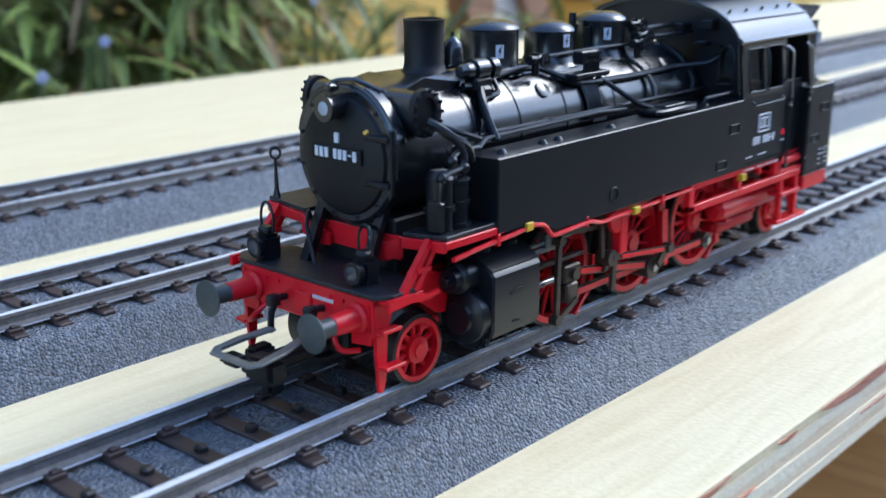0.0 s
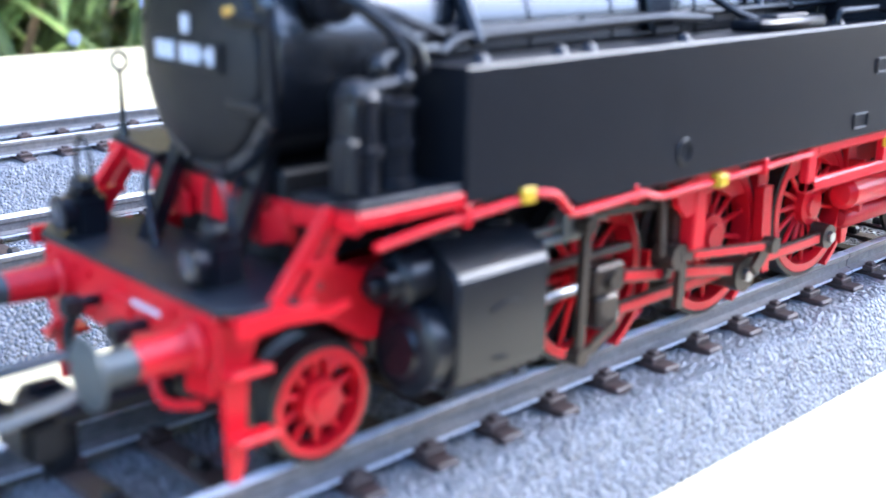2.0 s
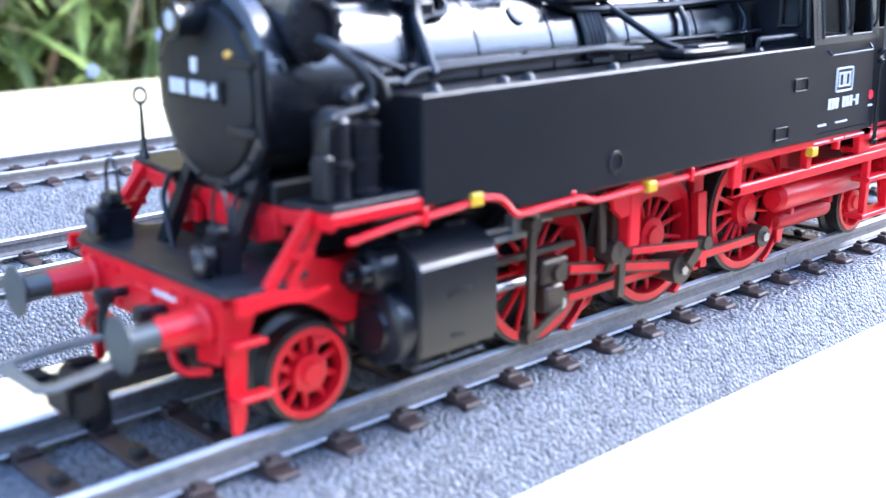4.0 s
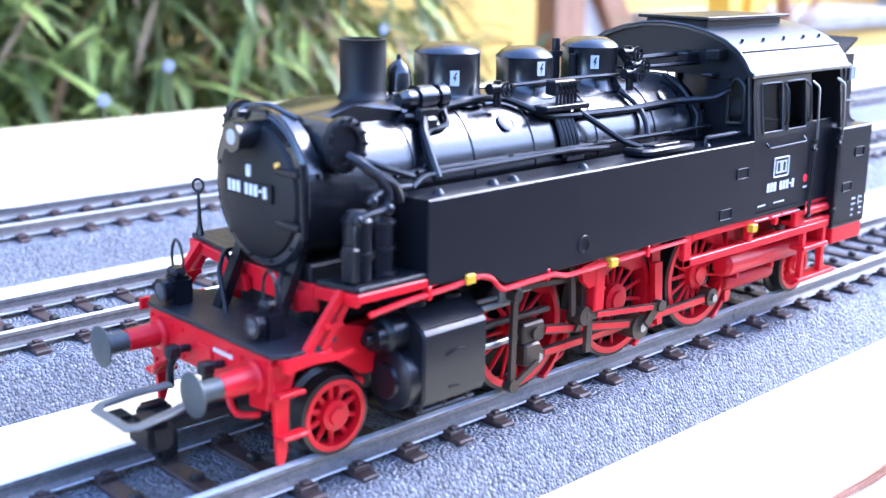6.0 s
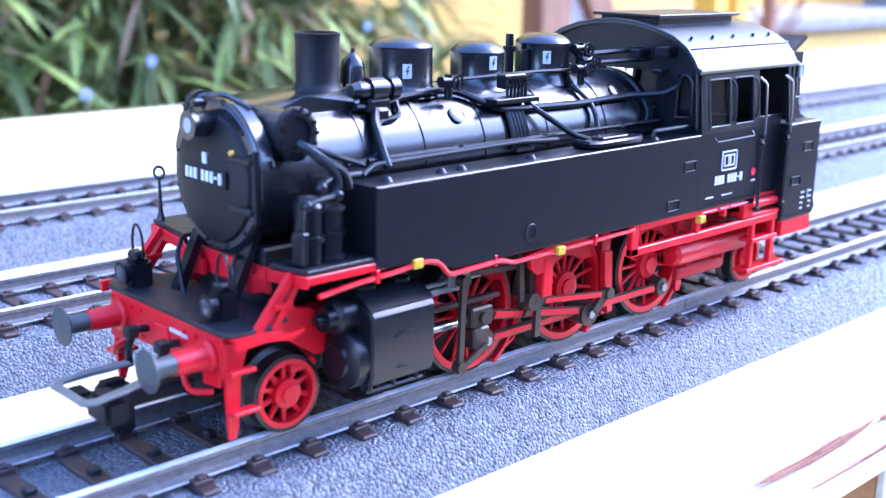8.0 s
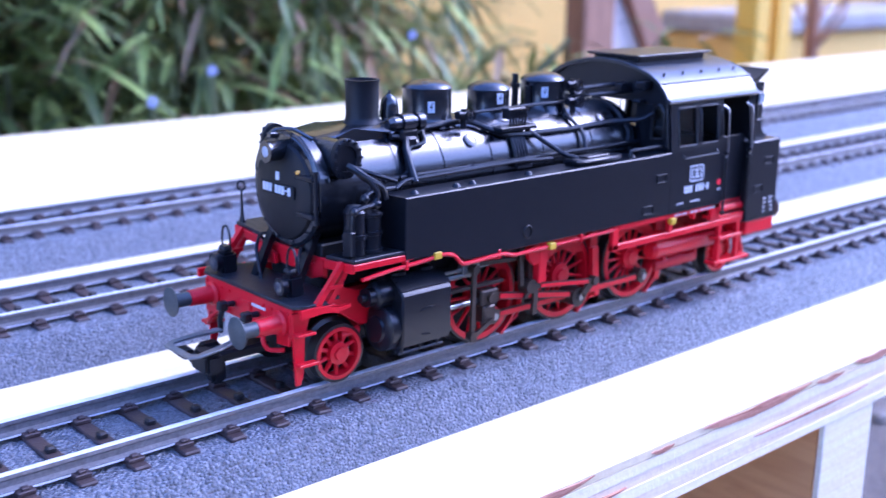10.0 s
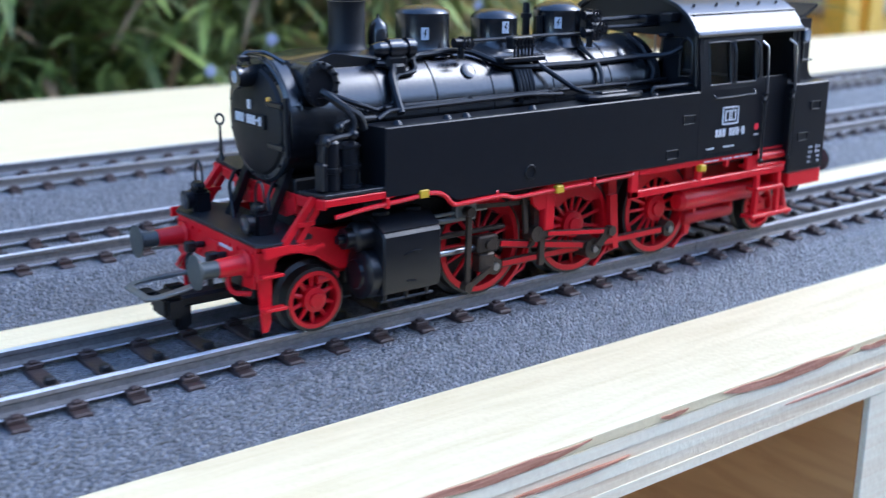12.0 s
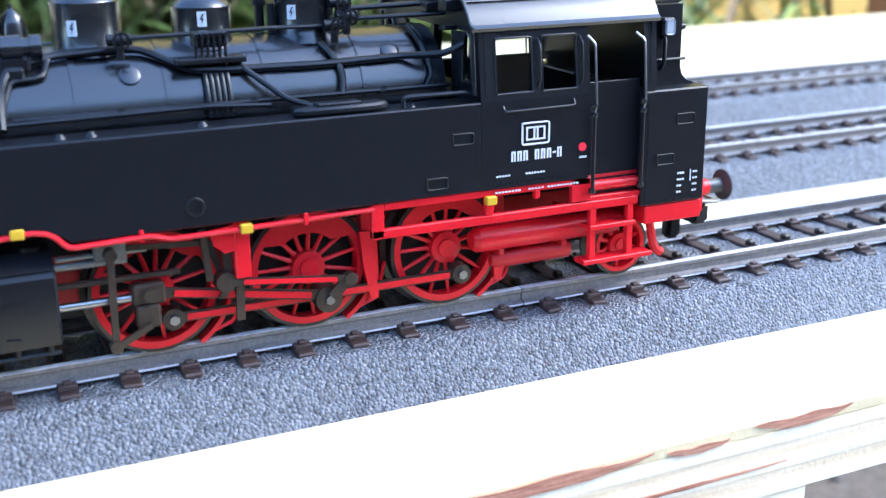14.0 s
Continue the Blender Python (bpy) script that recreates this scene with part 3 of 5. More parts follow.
def cylinders(loco):
    for s in (-1, 1):
        lo, hi = (-16.8, -8.0) if s < 0 else (8.0, 16.8)
        bm = B()
        o = s * 16.8
        sec = [(s * 8.0, 4.4), (s * 14.6, 4.4), (s * 16.3, 4.9), (o, 6.0), (o, 13.6), (s * 16.3, 14.3), (s * 13.4, 16.2), (s * 11.5, 16.5), (s * 8.0, 16.5)]
        prism(bm, sec, 28.2, 38.6, "x", 0.3)
        c = part("cylinder_block", bm, BLACK, loco, "black cylinder block")
        # Thin glossy strip added over the shoulder to give its sky highlight.
        bm = B()
        prism(bm, [(s * 16.35, 14.31), (s * 13.4, 16.23), (s * 13.5, 16.36), (s * 16.5, 14.42)], 28.3, 38.5, "x")
        part("cover_sheet", bm, ROOF, c, "glossy sloping strip added to catch the sky highlight")
        for nm, z, r, x0, y in (("cylinder_cover", 8.0, 3.9, 25.6, 12.6), ("valve_chest_cover", 13.6, 2.3, 24.8, 12.4)):
            bm = B()
            lathe(bm, [(0.01, 0), (r * 0.55, 0), (r * 0.6, 0.4), (r * 0.9, 0.7), (r, 1.0), (r, 3.6)], (x0, s * y, z), "x", 28)
            if r < 3:
                lathe(bm, [(0.01, -1.8), (0.7, -1.8), (0.8, 0.2)], (x0, s * y, z), "x", 16)
                lathe(bm, [(r * 0.7, -0.4), (r * 0.7, 1.2)], (x0 - 0.4, s * y, z), "x", 20)
            part(nm, bm, BLACK, c)
        bm = B()
        for x in (30.5, 36.2):
            lathe(bm, [(1.3, 16.3), (1.3, 16.8), (0.7, 17.1)], (x, s * 12.6, 0), "z", 16)
        part("cover_boss", bm, BLACK, c)
        bm = B()
        for x in (29.6, 33.4, 37.2):
            cyl(bm, (x, s * 14.6, 4.6), (x, s * 14.6, 3.4), 0.35, seg=8)
        tube(bm, [(29.0, s * 14.6, 3.4), (38.4, s * 14.6, 3.4)], 0.25, 6)
        part("drain_line", bm, BLACK, c)
        bm = B()
        tube(bm, [(31.8, o + s * 0.02, 10.6), (33.4, o + s * 0.02, 11.1), (34.8, o + s * 0.02, 10.9)], 0.16, 5)
        tube(bm, [(32.2, o + s * 0.02, 6.6), (33.8, o + s * 0.02, 6.4)], 0.14, 5)
        part("cover_catch", bm, BLACK, c)
        # red plate ahead of the cylinders
        bm = B()
        prism(bm, [(14.0, 14.4), (17.6, 14.4), (17.7, 15.8), (20.2, 15.8), (26.4, 14.0), (26.4, 8.6), (24.6, 8.8), (20.3, 11.3), (14.0, 13.0)], min(s * 9.6, s * 10.2), max(s * 9.6, s * 10.2), "y")
        part("frame_plate", bm, RED, loco, "red frame plate")
        bm = B()
        tube(bm, [(20.5, s * 9.6, 7.6), (24.6, s * 9.6, 7.8)], 0.7)
        part("guard_bar", bm, RED, loco)


def front_end(loco):
    bm = B()
    box(bm, 8.3, 9.6, -12.6, 12.6, 9.4, 14.6, 0.2)
    beam = part("buffer_beam", bm, RED, loco, "red front buffer beam")
    bm = B()
    for y in (-12, -7.4, -5, 5, 7.4, 12):
        for z in (10.6, 13.8):
            cyl(bm, (8.35, y, z), (8.05, y, z), 0.28, seg=8)
    box(bm, 7.9, 8.5, -1.6, 1.6, 10.6, 13.4, 0.15)
    part("rivets", bm, RED, beam)
    bm = B()
    for k in range(9):
        box(bm, 8.16, 8.29, -5.6 + 0.45 * k, -5.35 + 0.45 * k, 13.0, 13.5)
    part("lettering", bm, WHITE, beam, "tiny white lettering")
    bm = B()
    prism(bm, [(8.2, -12.9), (8.2, 12.9), (9.8, 14.8), (14.5, 14.8), (15.6, 12.6), (17.4, 12.6), (17.4, -12.6), (15.6, -12.6), (14.5, -14.8), (9.8, -14.8)], 14.5, 15.1, "z", 0.1)
    part("front_deck", bm, TREAD, loco, "black chequered front deck")
    for s in (-1, 1):
        bm = B()
        prism(bm, [(8.4, 13.3), (12.2, 13.6), (15.4, 13.3), (17.6, 13.7), (17.6, 14.2), (15.4, 14.0), (12.4, 14.7), (8.4, 14.7)], min(s * 14.9, s * 15.5), max(s * 14.9, s * 15.5), "y")
        box(bm, 9.2, 15.0, min(s * 10, s * 15.0), max(s * 10, s * 15.0), 13.9, 14.5, 0.1)
        part("deck_skirt", bm, RED, loco, "red deck edging")
    for s in (-1, 1):
        buffer(loco, 8.3, s * 10.1, -1)
        # guard iron with two steps
        bm = B()
        a, b = min(s * 12.4, s * 13.0), max(s * 12.4, s * 13.0)
        prism(bm, [(8.4, 13.8), (12.0, 13.8), (11.0, 11.4), (10.4, 9.6), (10.2, 3.6), (9.7, 2.2), (8.9, 2.2), (8.6, 8.0)], a, b, "y", 0.1)
        iron = part("step_bracket", bm, RED, loco, "red front step bracket")
        for tread in ((8.3, 11.6, min(s * 13.0, s * 14.6), max(s * 13.0, s * 14.6), 10.2, 10.7, 0.1), (8.4, 11.9, min(s * 13.0, s * 14.9), max(s * 13.0, s * 14.9), 5.4, 5.9, 0.1)):
            part("tread", box(B(), *tread), RED, iron)
        part("cross_plate", box(B(), 8.0, 8.5, min(s * 9.0, s * 12.4), max(s * 9.0, s * 12.4), 8.6, 10.4, 0.1), RED, iron)
        # inclined step ladder to the running board
        bm = B()
        for dx in (0.0, 2.1):
            bar(bm, (11.7 + dx, s * 14.4, 14.6), (16.6 + dx, s * 14.4, 20.6), 0.9, 0.9)
        bar(bm, (13.8, s * 14.4, 17.2), (16.2, s * 14.4, 17.2), 0.6, 1.6)
        part("step_ladder", bm, RED, loco, "red inclined ladder")
        # running board over the cylinders
        bm = B()
        y0, y1 = min(s * 9.4, s * 17.0), max(s * 9.4, s * 17.0)
        box(bm, 17.0, 30.0, y0, y1, 20.7, 21.3, 0.1)
        part("running_board", bm, TREAD, loco, "black chequered running board")
        bm = B()
        box(bm, 16.7, 30.0, min(s * 16.6, s * 17.2), max(s * 16.6, s * 17.2), 19.6, 20.65, 0.12)
        box(bm, 16.6, 17.3, y0, y1, 19.2, 20.65, 0.12)
        prism(bm, [(s * 9.4, 20.6), (s * 9.4, 18.0), (s * 6.5, 17.0), (s * 4.0, 17.2), (s * 4.0, 18.8), (s * 7.0, 19.6)], 16.4, 17.0, "x")
        part("board_edging", bm, RED, loco, "red running board edging")
        # inclined strut to the smokebox
        bm = B()
        bar(bm, (13.6, s * 5.6, 15.0), (18.4, s * 5.6, 24.4), 1.3, 1.5)
        part("smokebox_strut", bm, BLACK, loco, "black inclined strut")
    bm = B()
    box(bm, 17.6, 18.6, -8.6, 8.6, 17.2, 20.4, 0.2)
    part("smokebox_saddle", bm, RED, loco, "red cross plate")
    bm = B()
    box(bm, 18.0, 30.0, -7.4, 7.4, 15.0, 22.5, 0.3)
    part("saddle_block", bm, MATT, loco)
    for s, x in ((-1, 11.4), (1, 10.8)):
        y = s * (8.2 if s < 0 else 10.2)
        bm = B()
        box(bm, x - 1.3, x + 1.5, y - 1.4, y + 1.4, 15.1, 18.9, 0.45, 2)
        cyl(bm, (x - 1.2, y, 17.3), (x - 2.3, y, 17.3), 1.35, 1.45, 20)
        box(bm, x - 0.9, x + 0.9, y - 1.0, y + 1.0, 18.8, 19.9, 0.35)
        l = part("deck_lamp", bm, BLACK, loco, "black electric deck lamp")
        bm = B()
        lathe(bm, [(0.01, -0.12), (0.6, -0.08), (0.95, 0.0), (0.95, 0.1)], (x - 2.35, y, 17.3), "x", 20)
        part("lens", bm, DARKLENS, l, "dark lamp lens")
        bm = B()
        hoop = [(x + 0.2, y + 1.3 * math.cos(q), 20.6 + 2.6 * math.sin(q)) for q in [radians(-30 + 240 * k / 14) for k in range(15)]]
        tube(bm, hoop, 0.2, 6)
        part("handle", bm, BLACK, l, "black wire handle")
    for y0, y1 in ((-9, -3), (3, 9)):
        bm = B()
        tube(bm, [(13, y0, 15.3), (13.4, y0 + 2, 20.2), (15.5, (y0 + y1) / 2 + 1, 22), (17.5, y1 - 1, 19)], 0.3)
        part("cable_pipe", bm, BLACK, loco)
    # signal staff with ring
    bm = B()
    cyl(bm, (17.9, 16.0, 21.2), (17.9, 16.0, 22.2), 0.75, 0.5, 12)
    cyl(bm, (17.9, 16.0, 22.0), (17.9, 16.0, 26.9), 0.42, 0.24, 10)
    ring = [(17.9 + 0.85 * math.cos(q) * 0.76, 16.0 - 0.85 * math.cos(q) * 0.65, 27.7 + 0.85 * math.sin(q)) for q in [2 * math.pi * k / 20 for k in range(21)]]
    tube(bm, ring, 0.24, 6)
    part("staff_ring", bm, BLACK, loco, "black staff with ring")
    # hoses under the beam
    bm = B()
    for y in (-3.6, 3.6):
        tube(bm, [(8.2, y, 12.0), (6.6, y, 12.2), (5.4, y, 10.4), (5.8, y + 0.6, 7.6)], 0.5)
        box(bm, 5.0, 6.8, y - 0.7, y + 0.7, 11.2, 12.8, 0.25)
    part("brake_hose", bm, BLACK, loco, "black brake hoses")
    bm = B()
    tube(bm, [(8.0, 6.5, 11.0), (6.2, 7.5, 9.4), (6.4, 9.5, 7.6), (9.0, 10.5, 7.4)], 0.4)
    tube(bm, [(8.0, -6.5, 11.0), (6.2, -7.5, 9.4), (6.4, -8.5, 7.8), (9.0, -9.5, 7.4)], 0.4)
    part("hand_grip", bm, RED, loco)
    coupler(loco, 5.5, -1)
    coupler(loco, 136.5, 1)


def boiler(loco):
    z, r = BOILER_Z, BOILER_R
    bm = B()
    lathe(bm, [(0.01, 33.0), (r - 0.2, 33.0), (r - 0.2, 94.0), (0.01, 94.0)], (0, 0, z), "x", 64)
    bo = part("boiler", bm, GLOSS, loco, "glossy black boiler barrel")
    for x in (34.0, 44.2, 55.5, 68.6, 82.0, 92.4):
        bm = B()
        lathe(bm, [(r - 0.3, x - 0.45), (r - 0.04, x - 0.4), (r - 0.04, x + 0.4), (r - 0.3, x + 0.45)], (0, 0, z), "x", 64)
        part("boiler_band", bm, GLOSS, bo)
    bm = B()
    lathe(bm, [(0.01, 16.0), (r - 0.4, 16.0), (r + 0.1, 16.4), (r + 0.1, 17.6), (r - 0.2, 17.8), (r - 0.2, 33.2), (0.01, 33.2)], (0, 0, z), "x", 64)
    sb = part("smokebox", bm, GLOSS, loco, "glossy black smokebox")
    bm = B()
    lathe(bm, [(0.01, 14.6), (3.0, 14.7), (6.0, 15.1), (7.6, 15.6), (7.9, 16.0), (7.9, 16.6)], (0, 0, z - 0.2), "x", 56)
    door = part("smokebox_door", bm, MATT, sb, "matt black smokebox door")
    bm = B()
    for k in range(12):
        a = 2 * math.pi * (k + 0.5) / 12
        y0, z0 = 8.4 * math.cos(a), z + 8.4 * math.sin(a)
        cyl(bm, (16.2, y0, z0), (15.8, y0, z0), 0.26, seg=10)
    for zz in (z - 3.0, z + 3.0):
        box(bm, 14.9, 15.8, -9.0, -4.5, zz - 0.4, zz + 0.4, 0.15)
    cyl(bm, (15.7, -9.0, z - 4.2), (15.7, -9.0, z + 4.2), 0.4)
    part("door_hinge", bm, BLACK, sb)
    # curved footboard edge over the front
    bm = B()
    for rr, x in ((r + 0.05, 16.4), (r + 0.05, 18.6)):
        pts = [(x, rr * math.cos(q), z + rr * math.sin(q)) for q in [radians(14 + 152 * k / 26) for k in range(27)]]
        tube(bm, pts, 0.28, 8)
    part("smokebox_rim", bm, GLOSS, sb)
    bm = B()
    arc = [radians(18 + 50 * k / 12) for k in range(13)]
    for s in (-1, 1):
        ya = [(s * (r + 0.5) * math.cos(q), z + (r + 0.5) * math.sin(q)) for q in arc]
        yb = [(s * (r - 0.1) * math.cos(q), z + (r - 0.1) * math.sin(q)) for q in arc[::-1]]
        prism(bm, ya + yb, 16.4, 18.6, "x")
    part("rim_plate", bm, GLOSS, sb)
    # number board and bars for its writing
    bm = B()
    box(bm, 14.5, 14.9, -4.6, 4.6, 29.6, 31.7, 0.1)
    nb = part("number_board", bm, MATT, sb, "black smokebox plate")
    bm = B()
    y = 3.9
    for k, ch in enumerate("### ###-#"):
        if ch == "#":
            box(bm, 14.36, 14.51, y - 0.62, y, 30.1, 31.4)
            y -= 0.92
        elif ch == "-":
            box(bm, 14.36, 14.51, y - 0.55, y, 30.65, 30.95)
            y -= 0.85
        else:
            y -= 0.75
    box(bm, 14.5, 14.75, -0.5, 0.3, 32.2, 33.5)
    part("lettering", bm, WHITE, nb, "white lettering bars")
    bm = B()
    lathe(bm, [(0.01, -0.3), (0.3, -0.22), (0.42, 0.3)], (15.1, -5.0, 34.0), "x", 14)
    part("amber_mark", bm, AMBER, sb, "small amber light")
    # top headlamp
    bm = B()
    lathe(bm, [(1.5, 9.9), (1.75, 9.9), (1.75, 10.6), (1.55, 10.9), (1.6, 13.6), (1.2, 14.4), (0.01, 14.5)], (2.6, 0, 36.9), "x", 32)
    box(bm, 13.6, 16.6, -0.7, 0.7, 35.4, 36.4, 0.2)
    tube(bm, [(13.6, 0, 39.2), (14.4, 0, 40.3), (16.5, -1.5, 40.4), (18.5, -5.0, 39.0)], 0.3)
    box(bm, 13.2, 15.0, -0.6, 0.6, 39.0, 39.9, 0.2)
    hl = part("headlamp", bm, GLOSS, loco, "black headlamp")
    bm = B()
    lathe(bm, [(0.01, 9.75), (0.8, 9.85), (1.47, 10.2), (1.47, 10.4)], (2.6, 0, 36.9), "x", 28)
    part("lens", bm, LENS, hl, "clear lamp lens")
    # feedwater heater across the smokebox
    bm = B()
    cyl(bm, (21.9, -9.6, 36.3), (21.9, 9.6, 36.3), 2.8, seg=36)
    prism(bm, [(19.2, 37.6), (20.0, 39.2), (27.4, 39.9), (35.6, 39.9), (36.0, 38.0), (30, 35), (20, 34)], -5.2, 5.2, "y", 1.2)
    fh = part("feedwater_heater", bm, GLOSS, loco, "glossy black feedwater heater")
    for s in (-1, 1):
        bm = B()
        lathe(bm, [(3.2, 0.0), (3.2, 0.9), (2.8, 1.1), (2.1, 1.1), (2.0, 0.7), (0.01, 0.7)], (21.9, 0, 36.3), "y", 36)
        for v in bm.verts:
            v.co.y = s * (9.5 + v.co.y)
        for k in range(14):
            a = 2 * math.pi * k / 14
            cyl(bm, (21.9 + 2.9 * math.cos(a), s * 10.4, 36.3 + 2.9 * math.sin(a)), (21.9 + 2.9 * math.cos(a), s * 10.9, 36.3 + 2.9 * math.sin(a)), 0.26, seg=6)
        part("heater_cover", bm, BLACK, fh, "bolted round heater cover")
        bm = B()
        tube(bm, [(21.8, s * 10.8, 35.2), (22.4, s * 12.2, 34.6), (24.0, s * 13.4, 33.0), (26.5, s * 13.8, 31.6), (27.0, s * 13.8, 29.5)], 0.62)
        tube(bm, [(23.0, s * 10.9, 34.9), (26.2, s * 12.6, 33.4), (30.0, s * 12.8, 32.0)], 0.38)
        part("heater_pipe", bm, BLACK, fh)
    # chimney and bell
    bm = B()
    lathe(bm, [(4.6, 38.4), (3.7, 39.4), (3.0, 40.1), (2.75, 41.0), (2.78, 45.8), (2.88, 46.9), (2.92, 47.0), (2.5, 47.05), (2.4, 46.0), (2.3, 42.0)], (33.0, 0, 0), "z", 36)
    part("chimney", bm, MATT, loco, "black chimney")
    bm = B()
    lathe(bm, [(1.75, 40.4), (1.65, 41.4), (1.55, 42.6), (1.3, 43.4), (0.7, 44.0), (0.3, 44.3), (0.22, 44.9), (0.01, 45.0)], (38.3, -0.6, 0), "z", 24)
    tube(bm, [(36.9, -0.6, 40.0), (36.9, -0.6, 42.0)], 0.3)
    tube(bm, [(39.8, -0.6, 40.0), (39.8, -0.6, 42.2)], 0.3)
    part("bell", bm, GLOSS, loco, "black bell")


def boiler_fittings(loco):
    z, r = BOILER_Z, BOILER_R
    for x, rad, top, squat in ((47.3, 4.35, 46.1, 1.3), (62.2, 3.9, 45.0, 1.5), (76.4, 4.15, 45.7, 1.4)):
        bm = B()
        lathe(bm, [(rad + 1.0, 38.2), (rad + 0.4, 38.9), (rad, 39.7), (rad, top - squat - 0.3), (rad + 0.1, top - squat), (rad - 0.15, top - squat + 0.4), (rad - 0.8, top - 0.55), (rad - 1.8, top - 0.12), (0.01, top)], (x, 0, 0), "z", 44)
        part("dome", bm, GLOSS, loco, "glossy black boiler dome")
    # warning plates with a dark flash
    for x, zz, d in ((45.0, 41.8, 47.3), (61.4, 42.1, 62.2), (73.7, 42.3, 76.4)):
        rad = {47.3: 4.35, 62.2: 3.9, 76.4: 4.15}[d]
        y = -math.sqrt(max(rad**2 - (x - d) ** 2, 0.1)) - 0.12
        a = math.atan2(x - d, -y)
        pl = part("warning_plate", prism(B(), [(-0.6, -0.95), (0.6, -0.95), (0.6, 0.95), (-0.6, 0.95)], -0.06, 0.06, "y"), WHITE, loco, "white warning plate with dark flash", at=(x, y, zz))
        pl.rotation_euler = (0, 0, a)
        bm = prism(B(), [(0.12, 0.7), (-0.28, -0.1), (0.0, -0.05), (-0.12, -0.7), (0.3, 0.15), (0.02, 0.1), (0.32, 0.7)], -0.12, -0.07, "y")
        part("flash", bm, MATT, pl, "dark zigzag flash")
    # turbo generator
    bm = B()
    cyl(bm, (34.6, -5.9, 40.1), (40.6, -5.9, 40.1), 1.2, seg=20)
    tg = part("turbo_generator", bm, GLOSS, loco, "black turbo generator")
    for name, x0, x1, rr in (("rotor_case", 36.2, 38.6, 1.6), ("end_cap", 39.6, 40.9, 1.55), ("nose", 33.6, 34.8, 0.8)):
        bm = B()
        cyl(bm, (x0, -5.9, 40.1), (x1, -5.9, 40.1), rr, rr if x0 > 35 else 1.2, 20)
        part(name, bm, GLOSS, tg)
    for dims in ((35.6, 39.4, -7.2, -4.8, 37.2, 39.2), (36.4, 38.6, -7.9, -6.8, 36.2, 38.0)):
        bm = B()
        box(bm, *dims, 0.4)
        part("mount", bm, BLACK, tg)
    # valves and wheels beside the first dome, and beside the third
    for x, y, zz in ((50.2, -6.4, 40.4), (80.8, -5.2, 41.6), (78.8, -5.8, 40.6), (80.2, -4.2, 43.4)):
        bm = B()
        cyl(bm, (x - 1.5, y, zz), (x + 1.5, y, zz), 0.75, seg=14)
        cyl(bm, (x, y, zz - 2.4), (x, y, zz + 1.0), 0.55, seg=12)
        cyl(bm, (x, y, zz), (x, y - 1.8, zz), 0.3, seg=10)
        lathe(bm, [(0.8, -0.15), (1.1, -0.15), (1.1, 0.15), (0.8, 0.15)], (x, y - 1.8, zz), "y", 20, True)
        bar(bm, (x - 0.9, y - 1.8, zz), (x + 0.9, y - 1.8, zz), 0.25, 0.25)
        bar(bm, (x, y - 1.8, zz - 0.9), (x, y - 1.8, zz + 0.9), 0.25, 0.25)
        v = part("valve", bm, BLACK, loco, "black valve with handwheel")
    bm = B()
    cyl(bm, (70.6, 1.5, 39.5), (70.6, 1.5, 45.6), 0.7, 0.6, 14)
    cyl(bm, (70.6, 1.5, 43.0), (70.6, 1.5, 43.8), 1.0, 1.0, 14)
    cyl(bm, (71.6, -0.8, 39.5), (71.6, -0.8, 43.4), 0.6, 0.5, 14)
    part("safety_valve", bm, BLACK, loco, "black safety valves")
    bm = B()
    lathe(bm, [(1.3, -0.1), (1.3, 0.18), (0.9, 0.3), (0.01, 0.32)], (0, 0, 0), "z", 24)
    for x, a in ((51.0, 38), (86.5, 44)):
        cp = part("washout_cover", bm.copy(), GLOSS, loco, "oval washout cover", at=(x, -(r - 0.1) * math.cos(radians(a)), z + (r - 0.1) * math.sin(radians(a))))
        cp.rotation_euler = (radians(90 - a), 0, 0)
    bm.free()
    # lubricator on its shelf with the bundle of oil pipes
    bm = B()
    box(bm, 56.6, 65.6, -9.4, -6.4, 37.0, 37.8, 0.15)
    sh = part("shelf", bm, BLACK, loco, "black shelf")
    bm = B()
    box(bm, 59.0, 63.4, -8.6, -6.8, 39.0, 41.0, 0.2)
    for k in range(6):
        x = 59.3 + 0.75 * k
        cyl(bm, (x, -8.8, 40.7), (x, -8.8, 37.8), 0.22, seg=8)
        cyl(bm, (x, -8.8, 40.6), (x, -9.4, 40.6), 0.26, seg=8)
        cyl(bm, (x, -8.8, 39.5), (x, -9.3, 39.5), 0.26, seg=8)
    part("lubricator", bm, BLACK, sh, "black lubricator with small pipes")
    for k in range(5):
        bm = B()
        x = 60.3 + 0.72 * k
        pts = [(x - 0.2, -8.2, 37.2)] + [(x, -(r + 0.3) * math.cos(radians(q)), z + (r + 0.3) * math.sin(radians(q))) for q in (40, 32, 24, 16, 8, 2)] + [(x, -r - 1.2, z + 0.2)]
        tube(bm, pts, 0.36, 8)
        part("oil_pipe", bm, BLACK, loco, "black oil pipe")
    def wrap(x, q, o=0.55):
        return (x, -(r + o) * math.cos(radians(q)), z + (r + o) * math.sin(radians(q)))
